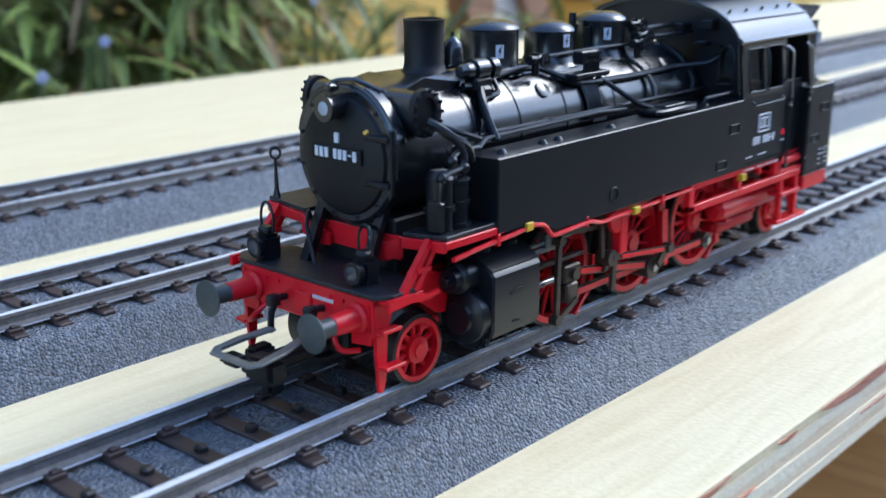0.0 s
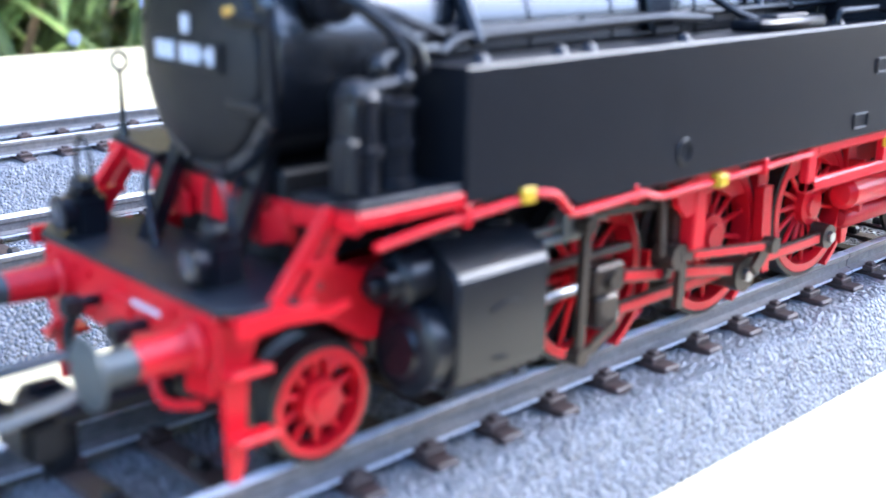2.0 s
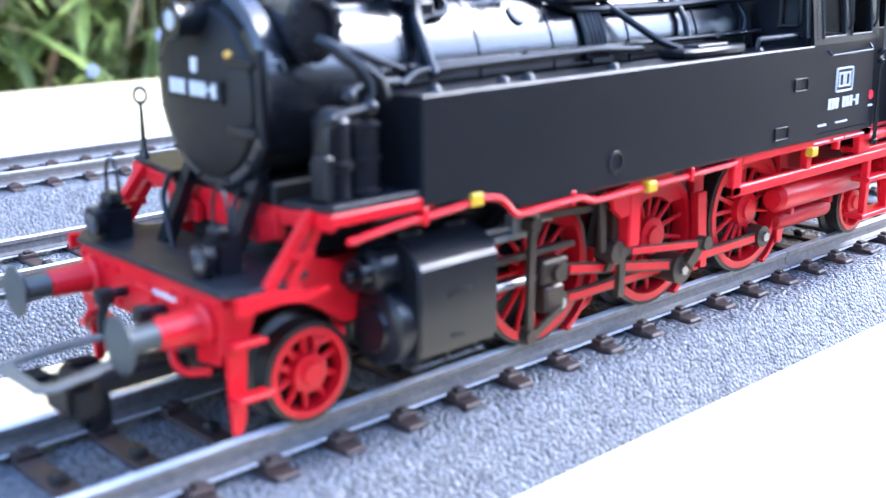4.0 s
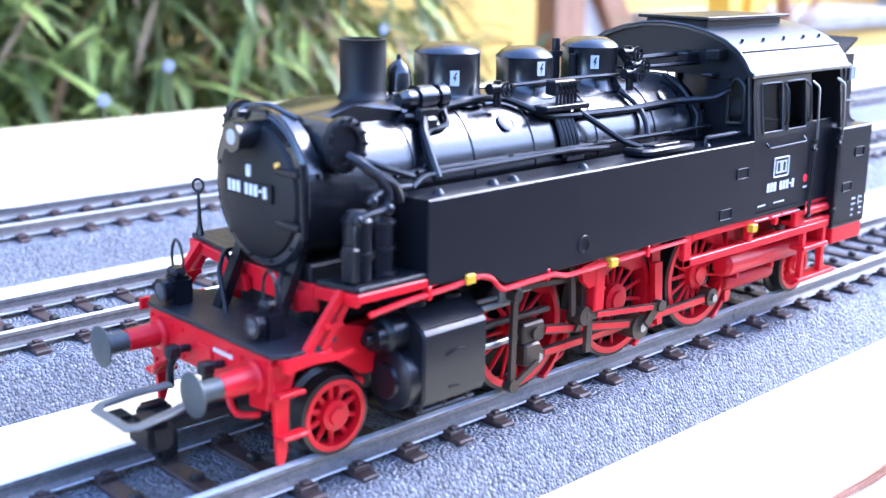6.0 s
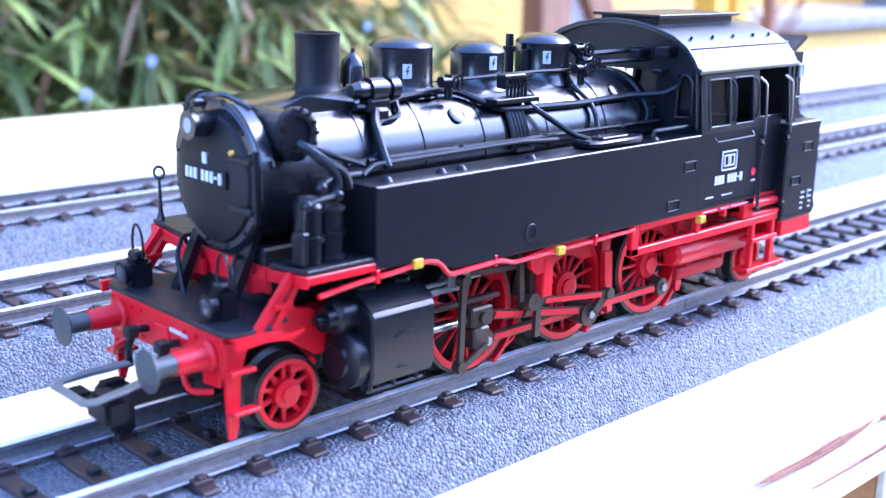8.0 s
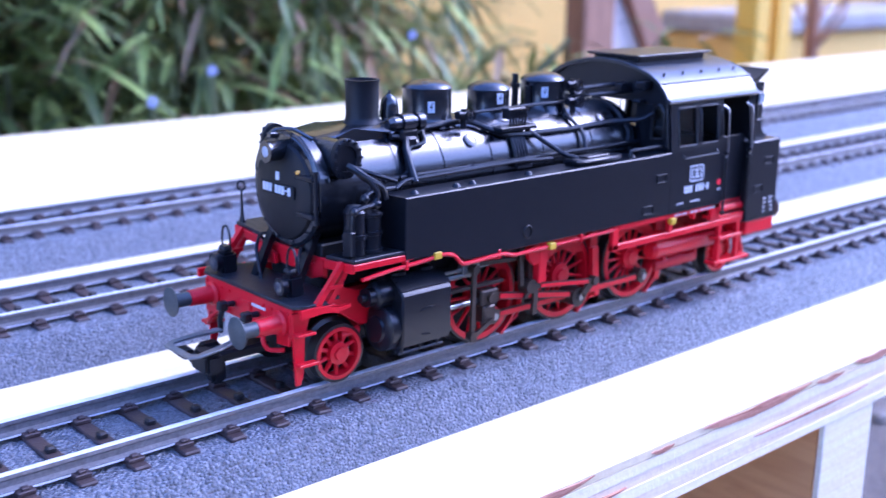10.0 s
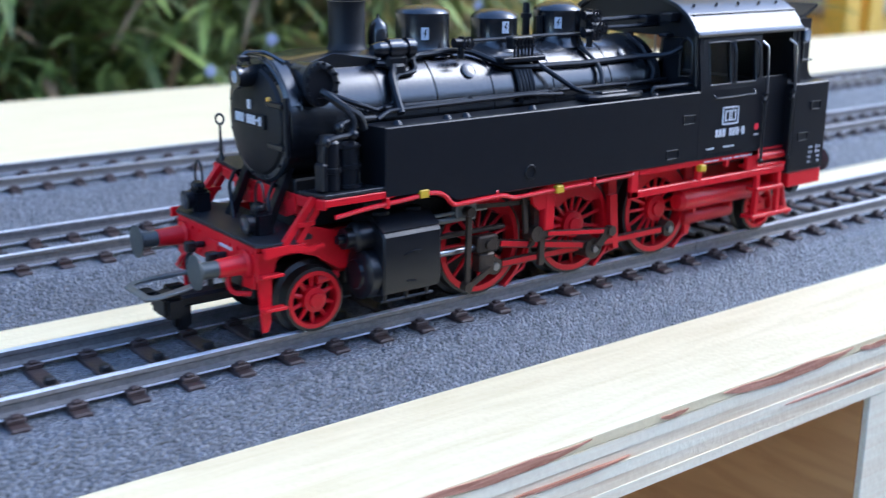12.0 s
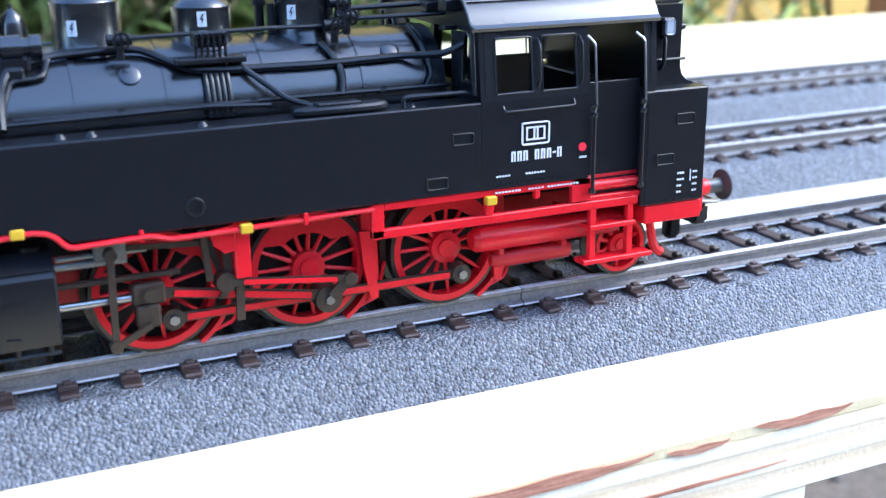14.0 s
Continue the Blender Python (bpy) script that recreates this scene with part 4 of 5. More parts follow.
    lines = [
        ("steam_pipe", 0.5, [wrap(34.2, 52), wrap(37.0, 50), wrap(40.0, 54), wrap(43.0, 60), wrap(49.0, 62), wrap(53.0, 60), wrap(56.0, 46), wrap(58.5, 37), wrap(64.0, 35), wrap(76.0, 34), wrap(88.0, 36), (92.5, -11.6, 36.4), (95.0, -12.4, 37.6)]),
        ("hand_rail", 0.32, [wrap(33.0, 9, 0.9), wrap(45.0, 9, 0.9), wrap(60, 9, 0.9), wrap(94, 9, 0.9)]),
        ("long_pipe", 0.34, [(30.5, -12.0, 30.6), (33.0, -11.2, 31.6), (60.0, -11.0, 31.9), (68.0, -11.0, 31.4)]),
        ("feed_pipe", 0.4, [wrap(49.0, 60, 0.8), wrap(41.5, 58, 0.5), wrap(40.6, 40, 0.4), wrap(36.6, 38, 0.4), wrap(35.6, 20, 0.4), wrap(34.8, 10, 0.5), wrap(30.0, 8, 0.4)]),
        ("down_pipe", 0.62, [wrap(36.8, 46, 0.8), wrap(35.6, 36, 0.9), wrap(35.2, 20, 1.0), (35.0, -11.4, 31.0)]),
        ("drain_pipe", 0.42, [wrap(76.8, 55, 0.4), wrap(78.0, 40, 0.5), wrap(78.8, 25, 0.6), wrap(78.2, 8, 0.9)]),
        ("injector_pipe", 0.42, [wrap(64.5, 42, 0.6), wrap(66.0, 30, 1.0), (70.0, -12.0, 32.0), (73.0, -12.8, 31.0)]),
        ("whistle_rod", 0.28, [(52.0, -5.2, 40.4), (70.0, -5.0, 40.6), (78.0, -4.6, 40.4)]),
        ("regulator_rod", 0.4, [(80.0, -3.6, 42.4), (95.0, -4.6, 42.8)]),
        ("regulator_rod", 0.32, [(81.0, -4.8, 41.2), (95.0, -6.6, 41.4)]),
        ("cab_pipe", 0.36, [wrap(90.6, 70, 0.5), wrap(91.0, 45, 0.6), wrap(91.8, 20, 0.5), wrap(90.5, 8, 0.5)]),
    ]
    for name, rr, pts in lines:
        bm = B()
        tube(bm, pts, rr, 8)
        part(name, bm, BLACK, loco)
        if name in ("steam_pipe", "hand_rail", "long_pipe"):
            bm = B()
            tube(bm, [(x, -y, zz) for x, y, zz in pts], rr, 8)
            part(name, bm, BLACK, loco)
    bm = B()
    for x in (36, 49, 66, 84):
        p = wrap(x, 9, 0.0)
        cyl(bm, p, wrap(x, 9, 1.2), 0.45, 0.5, 10)
    part("rail_knobs", bm, BLACK, loco)


def tank(loco, s):
    o = s * 17.3
    prof = [(28.3, 30.0), (95.3, 30.0), (95.3, 17.6), (41.0, 17.6), (38.2, 19.7), (28.3, 19.7)]
    bm = B()
    prism(bm, prof, min(o, s * 10.4), max(o, s * 10.4), "y", 0.18)
    tk = part("side_tank", bm, BLACK, loco, "satin black side water tank")
    bm = B()
    for x, zz in ((92.5, 25.1), (88.6, 19.4)):
        tube(bm, [(x - 1.5, o + s * 0.05, zz + 0.75), (x + 1.5, o + s * 0.05, zz + 0.75), (x + 1.5, o + s * 0.05, zz - 0.75), (x - 1.5, o + s * 0.05, zz - 0.75), (x - 1.5, o + s * 0.05, zz + 0.85)], 0.12, 6)
    part("step_recess", bm, MATT, tk, "black step recess frame")
    bm = B()
    lathe(bm, [(0.8, 0.1), (0.85, -0.12), (1.15, -0.12), (1.25, 0.0), (1.25, 0.2)], (55.8, 0, 20.2), "y", 24, True)
    for v in bm.verts:
        v.co.y = o + s * (-v.co.y + 0.05)
    part("tank_plug", bm, MATT, tk, "round plug")
    bm = B()
    prism(bm, [(69.5, s * 15.6), (71.0, s * 16.4), (80.5, s * 16.4), (82.6, s * 15.2), (82.4, s * 11.6), (70.4, s * 11.6)], 30.0, 31.1, "z", 0.3)
    box(bm, 73.0, 79.0, min(s * 12.4, s * 15.2), max(s * 12.4, s * 15.2), 31.0, 31.4, 0.15)
    part("filler_lid", bm, BLACK, tk, "black tank filler lid")
    for x in (32.0, 41.0, 44.6, 58.0, 86.0):
        bm = B()
        lathe(bm, [(0.8, 29.9), (0.6, 30.2), (0.35, 30.5), (0.01, 30.55)], (x, s * 14.8, 0), "z", 12)
        part("tank_knob", bm, BLACK, tk)
    bm = B()
    tube(bm, [(84.6, s * 15.6, 30.0), (84.6, s * 15.6, 31.4), (93.6, s * 15.6, 31.4), (94.6, s * 15.6, 31.0)], 0.32)
    part("tank_rail", bm, BLACK, tk)
    bm = B()
    pts = [(19.6, s * 16.6, 17.9), (26.0, s * 16.9, 18.6), (32.0, s * 17.1, 19.0), (36.4, s * 17.2, 19.5), (38.6, s * 17.2, 19.0), (40.4, s * 17.2, 17.0), (50.2, s * 17.2, 17.3), (52.6, s * 17.0, 16.5), (62.0, s * 16.9, 16.6), (79.6, s * 16.8, 16.9)]
    tube(bm, pts, 0.36, 8)
    for x, zz in ((28.6, 18.8), (49.0, 17.3), (70.0, 16.8)):
        box(bm, x - 0.3, x + 0.3, min(s * 16.2, s * 17.4), max(s * 16.2, s * 17.4), zz - 0.7, zz + 0.9, 0.1)
    part("red_conduit", bm, RED, loco, "red conduit under the tank")
    for x, zz in ((34.8, 19.5), (62.1, 16.7), (96.8, 16.1)):
        bm = B()
        box(bm, x - 0.78, x + 0.78, min(s * 16.6, s * 17.7), max(s * 16.6, s * 17.7), zz - 0.6, zz + 0.6, 0.12)
        part("yellow_mark", bm, YELLOW, loco, "small yellow cable cover")
    # red footplate frame under the cab
    bm = B()
    a, b = min(s * 15.9, s * 16.9), max(s * 15.9, s * 16.9)
    box(bm, 79.2, 81.0, a, b, 12.7, 17.6, 0.15)
    box(bm, 79.2, 121.4, a, b, 12.6, 13.9, 0.15)
    box(bm, 81.0, 113.0, a, b, 16.5, 17.6, 0.15)
    box(bm, 110.0, 113.2, a, b, 14.0, 17.6, 0.15)
    box(bm, 96.2, 97.4, a, b, 13.8, 16.6, 0.1)
    box(bm, 104.0, 104.8, a, b, 15.4, 16.6, 0.1)
    prism(bm, [(81, 12.8), (79.2, 12.8), (79.6, 8.0), (80.6, 3.0), (81.8, 3.0)], min(s * 11.0, s * 12.0), max(s * 11.0, s * 12.0), "y")
    fr = part("footplate_frame", bm, RED, loco, "red footplate frame")
    bm = B()
    for k in range(26):
        x = 97.6 + 0.52 * k
        if k not in (8, 9, 15):
            box(bm, x, x + 0.36, min(s * 16.9, s * 16.98), max(s * 16.9, s * 16.98), 16.85, 17.1)
    part("lettering", bm, WHITE, fr, "tiny white lettering")
    bm = B()
    box(bm, 80.0, 122, min(s * 8.8, s * 15.8), max(s * 8.8, s * 15.8), 17.0, 17.5)
    part("footplate", bm, REDD, loco, "red footplate")
    # cab steps
    bm = B()
    for x in (113.2, 119.6):
        box(bm, x, x + 1.0, a, b, 4.4, 13.0, 0.1)
    for zz, dx in ((9.6, 0), (4.4, 3.2)):
        box(bm, 112.9 - dx * 0.3, 120.8 + dx, min(s * 14.6, s * 17.4), max(s * 14.6, s * 17.4), zz, zz + 0.7, 0.1)
    part("cab_steps", bm, RED, loco, "red cab steps")
    # air reservoirs
    bm = B()
    lathe(bm, [(0.01, 95.8), (1.3, 96.0), (1.9, 96.8), (1.9, 119.8), (1.3, 120.8), (0.01, 121)], (0, s * 12.4, 9.4), "x", 24)
    part("air_reservoir", bm, RED, loco, "red cylindrical air reservoir")
    bm = B()
    lathe(bm, [(0.01, 99.8), (1.0, 100.0), (1.4, 100.8), (1.4, 113.2), (0.01, 113.8)], (0, s * 10.4, 5.6), "x", 20)
    for x in (100.5, 111.0):
        box(bm, x, x + 0.8, min(s * 9.4, s * 12.8), max(s * 9.4, s * 12.8), 6.6, 13.0, 0.1)
    part("lower_reservoir", bm, REDD, loco, "red lower reservoir")


def cab(loco):
    def lean(zz):
        return 17.2 if zz <= 30 else 17.2 - (zz - 30) * 0.115
    for s in (-1, 1):
        # side sheet: built from strips round the two windows
        def strip(bm, x0, x1, z0, z1, t=0.7):
            v = []
            for x, zz in ((x0, z0), (x1, z0), (x1, z1), (x0, z1)):
                v.append((bm.verts.new((x, s * lean(zz), zz)), bm.verts.new((x, s * (lean(zz) - t), zz))))
            for i in range(4):
                j = (i + 1) % 4
                bm.faces.new((v[i][0], v[j][0], v[j][1], v[i][1]))
            bm.faces.new([q[0] for q in v])
            bm.faces.new([q[1] for q in v][::-1])
        bm = B()
        xs = (95.3, 97.7, 103.3, 104.8, 110.3, 112.4)
        for xa, xb in zip(xs, xs[1:]):
            strip(bm, xa, xb, 17.6, 30.0)
            strip(bm, xa, xb, 30.0, 30.9)
            strip(bm, xa, xb, 38.4, 39.8)
            strip(bm, xa, xb, 39.8, 40.6)
        strip(bm, 95.3, 97.7, 30.9, 38.4)
        strip(bm, 103.3, 104.8, 30.9, 38.4)
        strip(bm, 110.3, 112.4, 30.9, 38.4)
        strip(bm, 112.4, 121.6, 39.8, 40.6)
        strip(bm, 121.6, 123.6, 39.8, 40.6)
        strip(bm, 121.6, 123.6, 29.6, 39.8)
        bmesh.ops.remove_doubles(bm, verts=bm.verts, dist=0.01)
        cs = part("cab_side", bm, BLACK, loco, "satin black cab side sheet", smooth=0)
        # window frames
        for x0, x1 in ((97.7, 103.3), (104.8, 110.3)):
            bm = B()
            pts = [(x0, s * (lean(30.9) + 0.05), 30.9), (x1, s * (lean(30.9) + 0.05), 30.9), (x1, s * (lean(38.4) + 0.05), 38.4), (x0, s * (lean(38.4) + 0.05), 38.4), (x0, s * (lean(30.9) + 0.05), 30.8)]
            tube(bm, pts, 0.16, 6)
            part("window_frame", bm, BLACK, cs)
        bm = B()
        strip(bm, 97.9, 103.1, 31.1, 38.2, 0.2)
        for v in bm.verts:
            v.co.y -= s * 0.3
        part("pane", bm, PANE, cs, "clear window pane", smooth=0)
        for x in (104.2, 110.9):
            bm = B()
            y = s * (lean(34) + 0.7)
            tube(bm, [(x, s * lean(31.6), 31.6), (x, y, 32.4), (x, y - s * 0.3, 37.2), (x, s * lean(38.0), 38.0)], 0.2, 8)
            part("window_bar", bm, BLACK, cs)
        bm = B()
        tube(bm, [(98.6, s * 17.3, 29.2), (98.6, s * 17.9, 28.5), (109.6, s * 17.9, 28.6), (109.6, s * 17.3, 29.4)], 0.17, 6)
        part("grab_rail", bm, BLACK, cs)
        # rivet rows
        bm = B()
        for k in range(28):
            x = 96.0 + 0.6 * k
            cyl(bm, (x, s * lean(39.3), 39.3), (x, s * (lean(39.3) + 0.14), 39.3), 0.15, 0.1, 6)
        for k in range(18):
            zz = 30.8 + 0.52 * k
            cyl(bm, (96.1, s * lean(zz), zz), (96.1, s * (lean(zz) + 0.14), zz), 0.14, 0.1, 6)
            cyl(bm, (122.6, s * lean(zz), zz), (122.6, s * (lean(zz) + 0.14), zz), 0.14, 0.1, 6)
        for k in range(22):
            cyl(bm, (97.5 + 0.62 * k, s * 17.2, 18.3), (97.5 + 0.62 * k, s * 17.34, 18.3), 0.13, 0.1, 6)
        part("rivets", bm, BLACK, cs)
        # emblem: rounded frame with plain bars, and lettering bars
        bm = B()
        y0, y1 = min(s * 17.22, s * 17.32), max(s * 17.22, s * 17.32)
        cx, cz = 103.7, 24.9
        tube(bm, [(cx - 2.1, s * 17.25, cz + 1.5), (cx + 2.1, s * 17.25, cz + 1.5), (cx + 2.1, s * 17.25, cz - 1.5), (cx - 2.1, s * 17.25, cz - 1.5), (cx - 2.1, s * 17.25, cz + 1.6)], 0.15, 6)
        box(bm, cx - 1.5, cx + 1.5, y0, y1, cz + 0.72, cz + 0.95)
        box(bm, cx - 1.5, cx + 1.5, y0, y1, cz - 0.95, cz - 0.72)
        for x in (-1.5, -0.35, 0.15, 1.25):
            box(bm, cx + x, cx + x + 0.25, y0, y1, cz - 0.72, cz + 0.72)
        part("emblem", bm, WHITE, cs, "white framed emblem of plain bars", smooth=0)
        bm = B()
        x = 99.9
        for ch in "### ###-#":
            if ch == "#":
                box(bm, x, x + 0.26, y0, y1, 21.2, 22.6)
                box(bm, x + 0.44, x + 0.68, y0, y1, 21.2, 22.6)
                box(bm, x + 0.26, x + 0.44, y0, y1, 22.35, 22.6)
                x += 0.95
            elif ch == "-":
                box(bm, x, x + 0.5, y0, y1, 21.8, 22.05)
                x += 0.72
            else:
                x += 0.85
        for x0, n in ((97.6, 5), (102.2, 7)):
            for k in range(n):
                box(bm, x0 + 0.45 * k, x0 + 0.45 * k + 0.3, y0, y1, 19.2, 19.45)
        part("lettering", bm, WHITE, cs, "white lettering bars", smooth=0)
        bm = B()
        cyl(bm, (111.3, s * 17.2, 22.2), (111.3, s * 17.32, 22.2), 0.62, seg=20)
        part("red_dot", bm, SIGNRED, cs, "red round mark")
        bm = B()
        for k in range(4):
            box(bm, 110.8 + 0.32 * k, 111.0 + 0.32 * k, y0, y1, 20.6, 20.9)
        part("small_lettering", bm, WHITE, cs, smooth=0)
        # half-height door set back in the opening
        bm = B()
        box(bm, 112.4, 121.7, min(s * 15.2, s * 15.7), max(s * 15.2, s * 15.7), 14.6, 31.2, 0.1)
        part("cab_door", bm, BLACK, loco, "black half-height cab door")
        bm = B()
        box(bm, 112.4, 121.7, min(s * 13.0, s * 16.8), max(s * 13.0, s * 16.8), 13.8, 14.6, 0.1)
        cyl(bm, (113, s * 15.8, 15.9), (121.5, s * 15.8, 15.9), 0.8)
        part("door_sill", bm, RED, loco, "red door sill")
        for x in (113.0, 121.2):
            bm = B()
            tube(bm, [(x - 0.9 if x < 115 else x - 1.2, s * 16.6, 38.0), (x - 0.3, s * 17.6, 37.0), (x + 0.2, s * 17.7, 28.2), (x, s * 17.4, 26.8)], 0.2, 8)
            g = part("door_handrail", bm, STEEL, loco, "bright steel handrail")
            bm = B()
            tube(bm, [(x, s * 17.5, 27.0), (x, s * 17.5, 15.4)], 0.3, 8)
            for zz in (28.0, 26.6, 15.6):
                bmesh.ops.create_icosphere(bm, subdivisions=1, radius=0.6, matrix=Matrix.Translation((x, s * 17.4, zz)))
            part("lower_rail", bm, BLACK, g, "black lower rail")
    # front wall with round-topped windows cut by strips
    def roof_z(y):
        y = abs(y)
        pts = ((0, 47.2), (4, 46.95), (8, 46.2), (11.5, 44.9), (14.0, 43.2), (15.4, 41.6), (16.2, 40.3))
        for (a, za), (b, zb) in zip(pts, pts[1:]):
            if y <= b:
                return za + (zb - za) * (y - a) / (b - a)
        return 40.3
    for x, name in ((95.2, "cab_front"), (122.8, "cab_back")):
        bm = B()
        ys = [-16.2 + 32.4 * k / 24 for k in range(25)]
        top = [(y, roof_z(y) - 0.4) for y in ys]
        front = name == "cab_front"
        prism(bm, [(-16.3, 39.2)] + top + [(16.3, 39.2)], x, x + 0.6, "x")
        if front:
            part("cab_front_arch", bm, BLACK, loco, smooth=0)
            bm = B()
        if front:
            for s in (-1, 1):
                prism(bm, [(s * 16.4, 30), (s * 16.4, 39.2), (s * 15.2, 39.2), (s * 15.2, 32.4), (s * 12.2, 32.4), (s * 12.2, 39.2), (s * 8.0, 39.2), (s * 8.0, 30)], x, x + 0.6, "x")
        else:
            box(bm, x, x + 0.6, -16.4, 16.4, 30, 39.2)
        part(name, bm, BLACK, loco, smooth=0)
    for s in (-1, 1):
        bm = B()
        box(bm, 95.35, 95.55, min(s * 12.2, s * 15.2), max(s * 12.2, s * 15.2), 32.4, 39.2)
        part("front_pane", bm, PANE, loco, "clear cab front window")
        bm = B()
        tube(bm, [(95.0, s * 12.2, 32.4), (95.0, s * 15.2, 32.4), (95.0, s * 15.0, 38.2), (95.0, s * 13.6, 39.4), (95.0, s * 12.3, 38.2), (95.0, s * 12.2, 32.3)], 0.3, 6)
        part("spectacle_frame", bm, BLACK, loco)
        bm = B()
        cyl(bm, (94.6, s * 16.6, 31.0), (94.6, s * 15.9, 39.6), 0.3, seg=8)
        part("corner_rail", bm, BLACK, loco)
    for dims in ((92.0, 95.2, -6.5, -4.2, 41.6, 43.0), (92.6, 95.2, -11.6, -9.2, 42.0, 43.6), (93.0, 95.2, -10.4, -8.4, 39.4, 40.0)):
        bm = B()
        box(bm, *dims, 0.2)
        part("valve_box", bm, BLACK, loco)
    # inside
    bm = B()
    box(bm, 96, 101, -9, 9, 14.5, 30.5, 0.4)
    part("firebox_back", bm, MATT, loco, "dark firebox back")
    bm = B()
    box(bm, 95.6, 122.6, -15, 15, 17.6, 18.4)
    part("cab_floor", bm, MATT, loco)
    # roof shell
    bm = B()
    ys = [-16.9, -16.2, -15.4, -14.0, -11.5, -8, -4, 0, 4, 8, 11.5, 14.0, 15.4, 16.2, 16.9]
    zs = [39.9] + [roof_z(y) for y in ys[1:-1]] + [39.9]
    lo = [(y * 0.985, q - 0.45) for y, q in zip(ys, zs)]
    prism(bm, list(zip(ys, zs)) + lo[::-1], 94.2, 124.0, "x")
    rf = part("cab_roof", bm, ROOF, loco, "black arched cab roof", smooth=22)
    bm = B()
    for s in (-1, 1):
        tube(bm, [(94.2, s * 14.1, 43.25), (124.0, s * 14.1, 43.25)], 0.16, 6)
        for x in (98, 104, 110, 116, 121):
            cyl(bm, (x, s * 12.0, 44.3), (x, s * 12.1, 45.0), 0.25, seg=6)
    tube(bm, [(94.3, y, q + 0.1) for y, q in zip(ys, zs)], 0.22, 6)
    part("roof_rib", bm, ROOF, rf)
    bm = B()
    box(bm, 97.6, 119.2, -5.8, 5.8, 46.0, 47.7, 0.15)
    part("roof_vent", bm, BLACK, rf, "raised roof vent")
    bm = B()
    box(bm, 96.6, 120.2, -6.8, 6.8, 47.7, 48.2, 0.12)
    part("vent_lid", bm, BLACK, rf)


def bunker(loco):
    bm = B()
    box(bm, 121.6, 132.8, -17.3, 17.3, 12.1, 29.4, 0.25)
    bk = part("coal_bunker", bm, BLACK, loco, "satin black coal bunker")
    bm = B()
    arc = [(129.6 + 2.9 * (1 - math.cos(q)), 29.4 + 2.9 * (1 - math.sin(q))) for q in [radians(90 * k / 8) for k in range(9)]]
    prism(bm, [(123.4, 29.3), (132.5, 29.3)] + arc[::-1][:0] + [(132.2, 29.6), (130.8, 30.1), (129.9, 31.0), (129.5, 32.4), (129.5, 41.4), (123.4, 41.4)], -14.3, 14.3, "y")
    up = part("bunker_top", bm, BLACK, bk, "black raised coal bunker")
    bm = B()
    prism(bm, [(122.8, 41.0), (129.5, 41.2), (133.6, 43.6), (133.2, 44.0), (129.0, 42.0), (122.8, 41.6)], -12.6, 12.6, "y")
    part("coal_shield", bm, MATT, bk)
    for s in (-1, 1):
        o = s * 17.3
        for x, zz in ((128.8, 24.7), (125.5, 18.9)):
            bm = B()
            tube(bm, [(x - 1.5, o + s * 0.05, zz + 0.75), (x + 1.5, o + s * 0.05, zz + 0.75), (x + 1.5, o + s * 0.05, zz - 0.75), (x - 1.5, o + s * 0.05, zz - 0.75), (x - 1.5, o + s * 0.05, zz + 0.85)], 0.12, 6)
            part("step_recess", bm, MATT, bk)
        bm = B()
        y0, y1 = min(o, o + s * 0.1), max(o, o + s * 0.1)
        for row, n in enumerate((3, 3, 2, 2)):
            zz = 16.4 - 0.95 * row
            for k in range(n):
                box(bm, 127.8 + 0.45 * k, 128.1 + 0.45 * k, y0, y1, zz, zz + 0.28)
            for k in range(2):
                box(bm, 130.6 + 0.45 * k, 130.9 + 0.45 * k, y0, y1, zz, zz + 0.28)
        box(bm, 130.1, 130.25, y0, y1, 15.2, 16.9)
        part("lettering", bm, WHITE, bk, "small white lettering bars", smooth=0)
        bm = B()
        for k in range(24):
            zz = 13.0 + 0.68 * k
            cyl(bm, (122.4, o, zz), (122.4, o + s * 0.14, zz), 0.15, 0.1, 6)
        for k in range(8):
            cyl(bm, (123.5 + 1.1 * k, o, 12.8), (123.5 + 1.1 * k, o + s * 0.14, 12.8), 0.15, 0.1, 6)
        part("rivets", bm, BLACK, bk)
        # rear lamp on a bracket
        bm = B()
        box(bm, 125.2, 127.4, s * 14.9 - 0.9, s * 14.9 + 0.9, 37.0, 39.6, 0.3)
        tube(bm, [(126, s * 14.3, 36.6), (126, s * 15.2, 36.8), (126, s * 15.2, 33.0), (126, s * 14.3, 32.0)], 0.3)
        lp = part("rear_lamp", bm, BLACK, bk)
        bm = B()
        box(bm, 125.5, 127.1, min(s * 15.8, s * 16.0), max(s * 15.8, s * 16.0), 37.2, 39.4, 0.3)
        part("lens", bm, LENS, lp, "pale lamp glass")
        bm = B()
        box(bm, 122.6, 132.8, min(s * 8.0, s * 17.0), max(s * 8.0, s * 17.0), 9.2, 12.0, 0.2)
        part("rear_beam_end", bm, RED, loco, "red beam under the bunker")
        buffer(loco, 134.2, s * 10.1, 1)
        bm = B()
        tube(bm, [(126.4, s * 12.6, 9.0), (127.4, s * 12.8, 4.0), (128.8, s * 12.8, 3.2)], 0.7, 8)
        part("rail_guard", bm, RED, loco, "red rail guard")
    bm = B()
    box(bm, 132.8, 134.3, -15.5, 15.5, 9.4, 14.6, 0.2)
    part("rear_buffer_beam", bm, RED, loco, "red rear buffer beam")
    bm = B()
    tube(bm, [(124, -14.4, 33.4), (130.2, -14.4, 33.4)], 0.25, 6)
    cyl(bm, (130.0, -13.0, 38.0), (130.8, -13.0, 38.0), 0.5, seg=10)
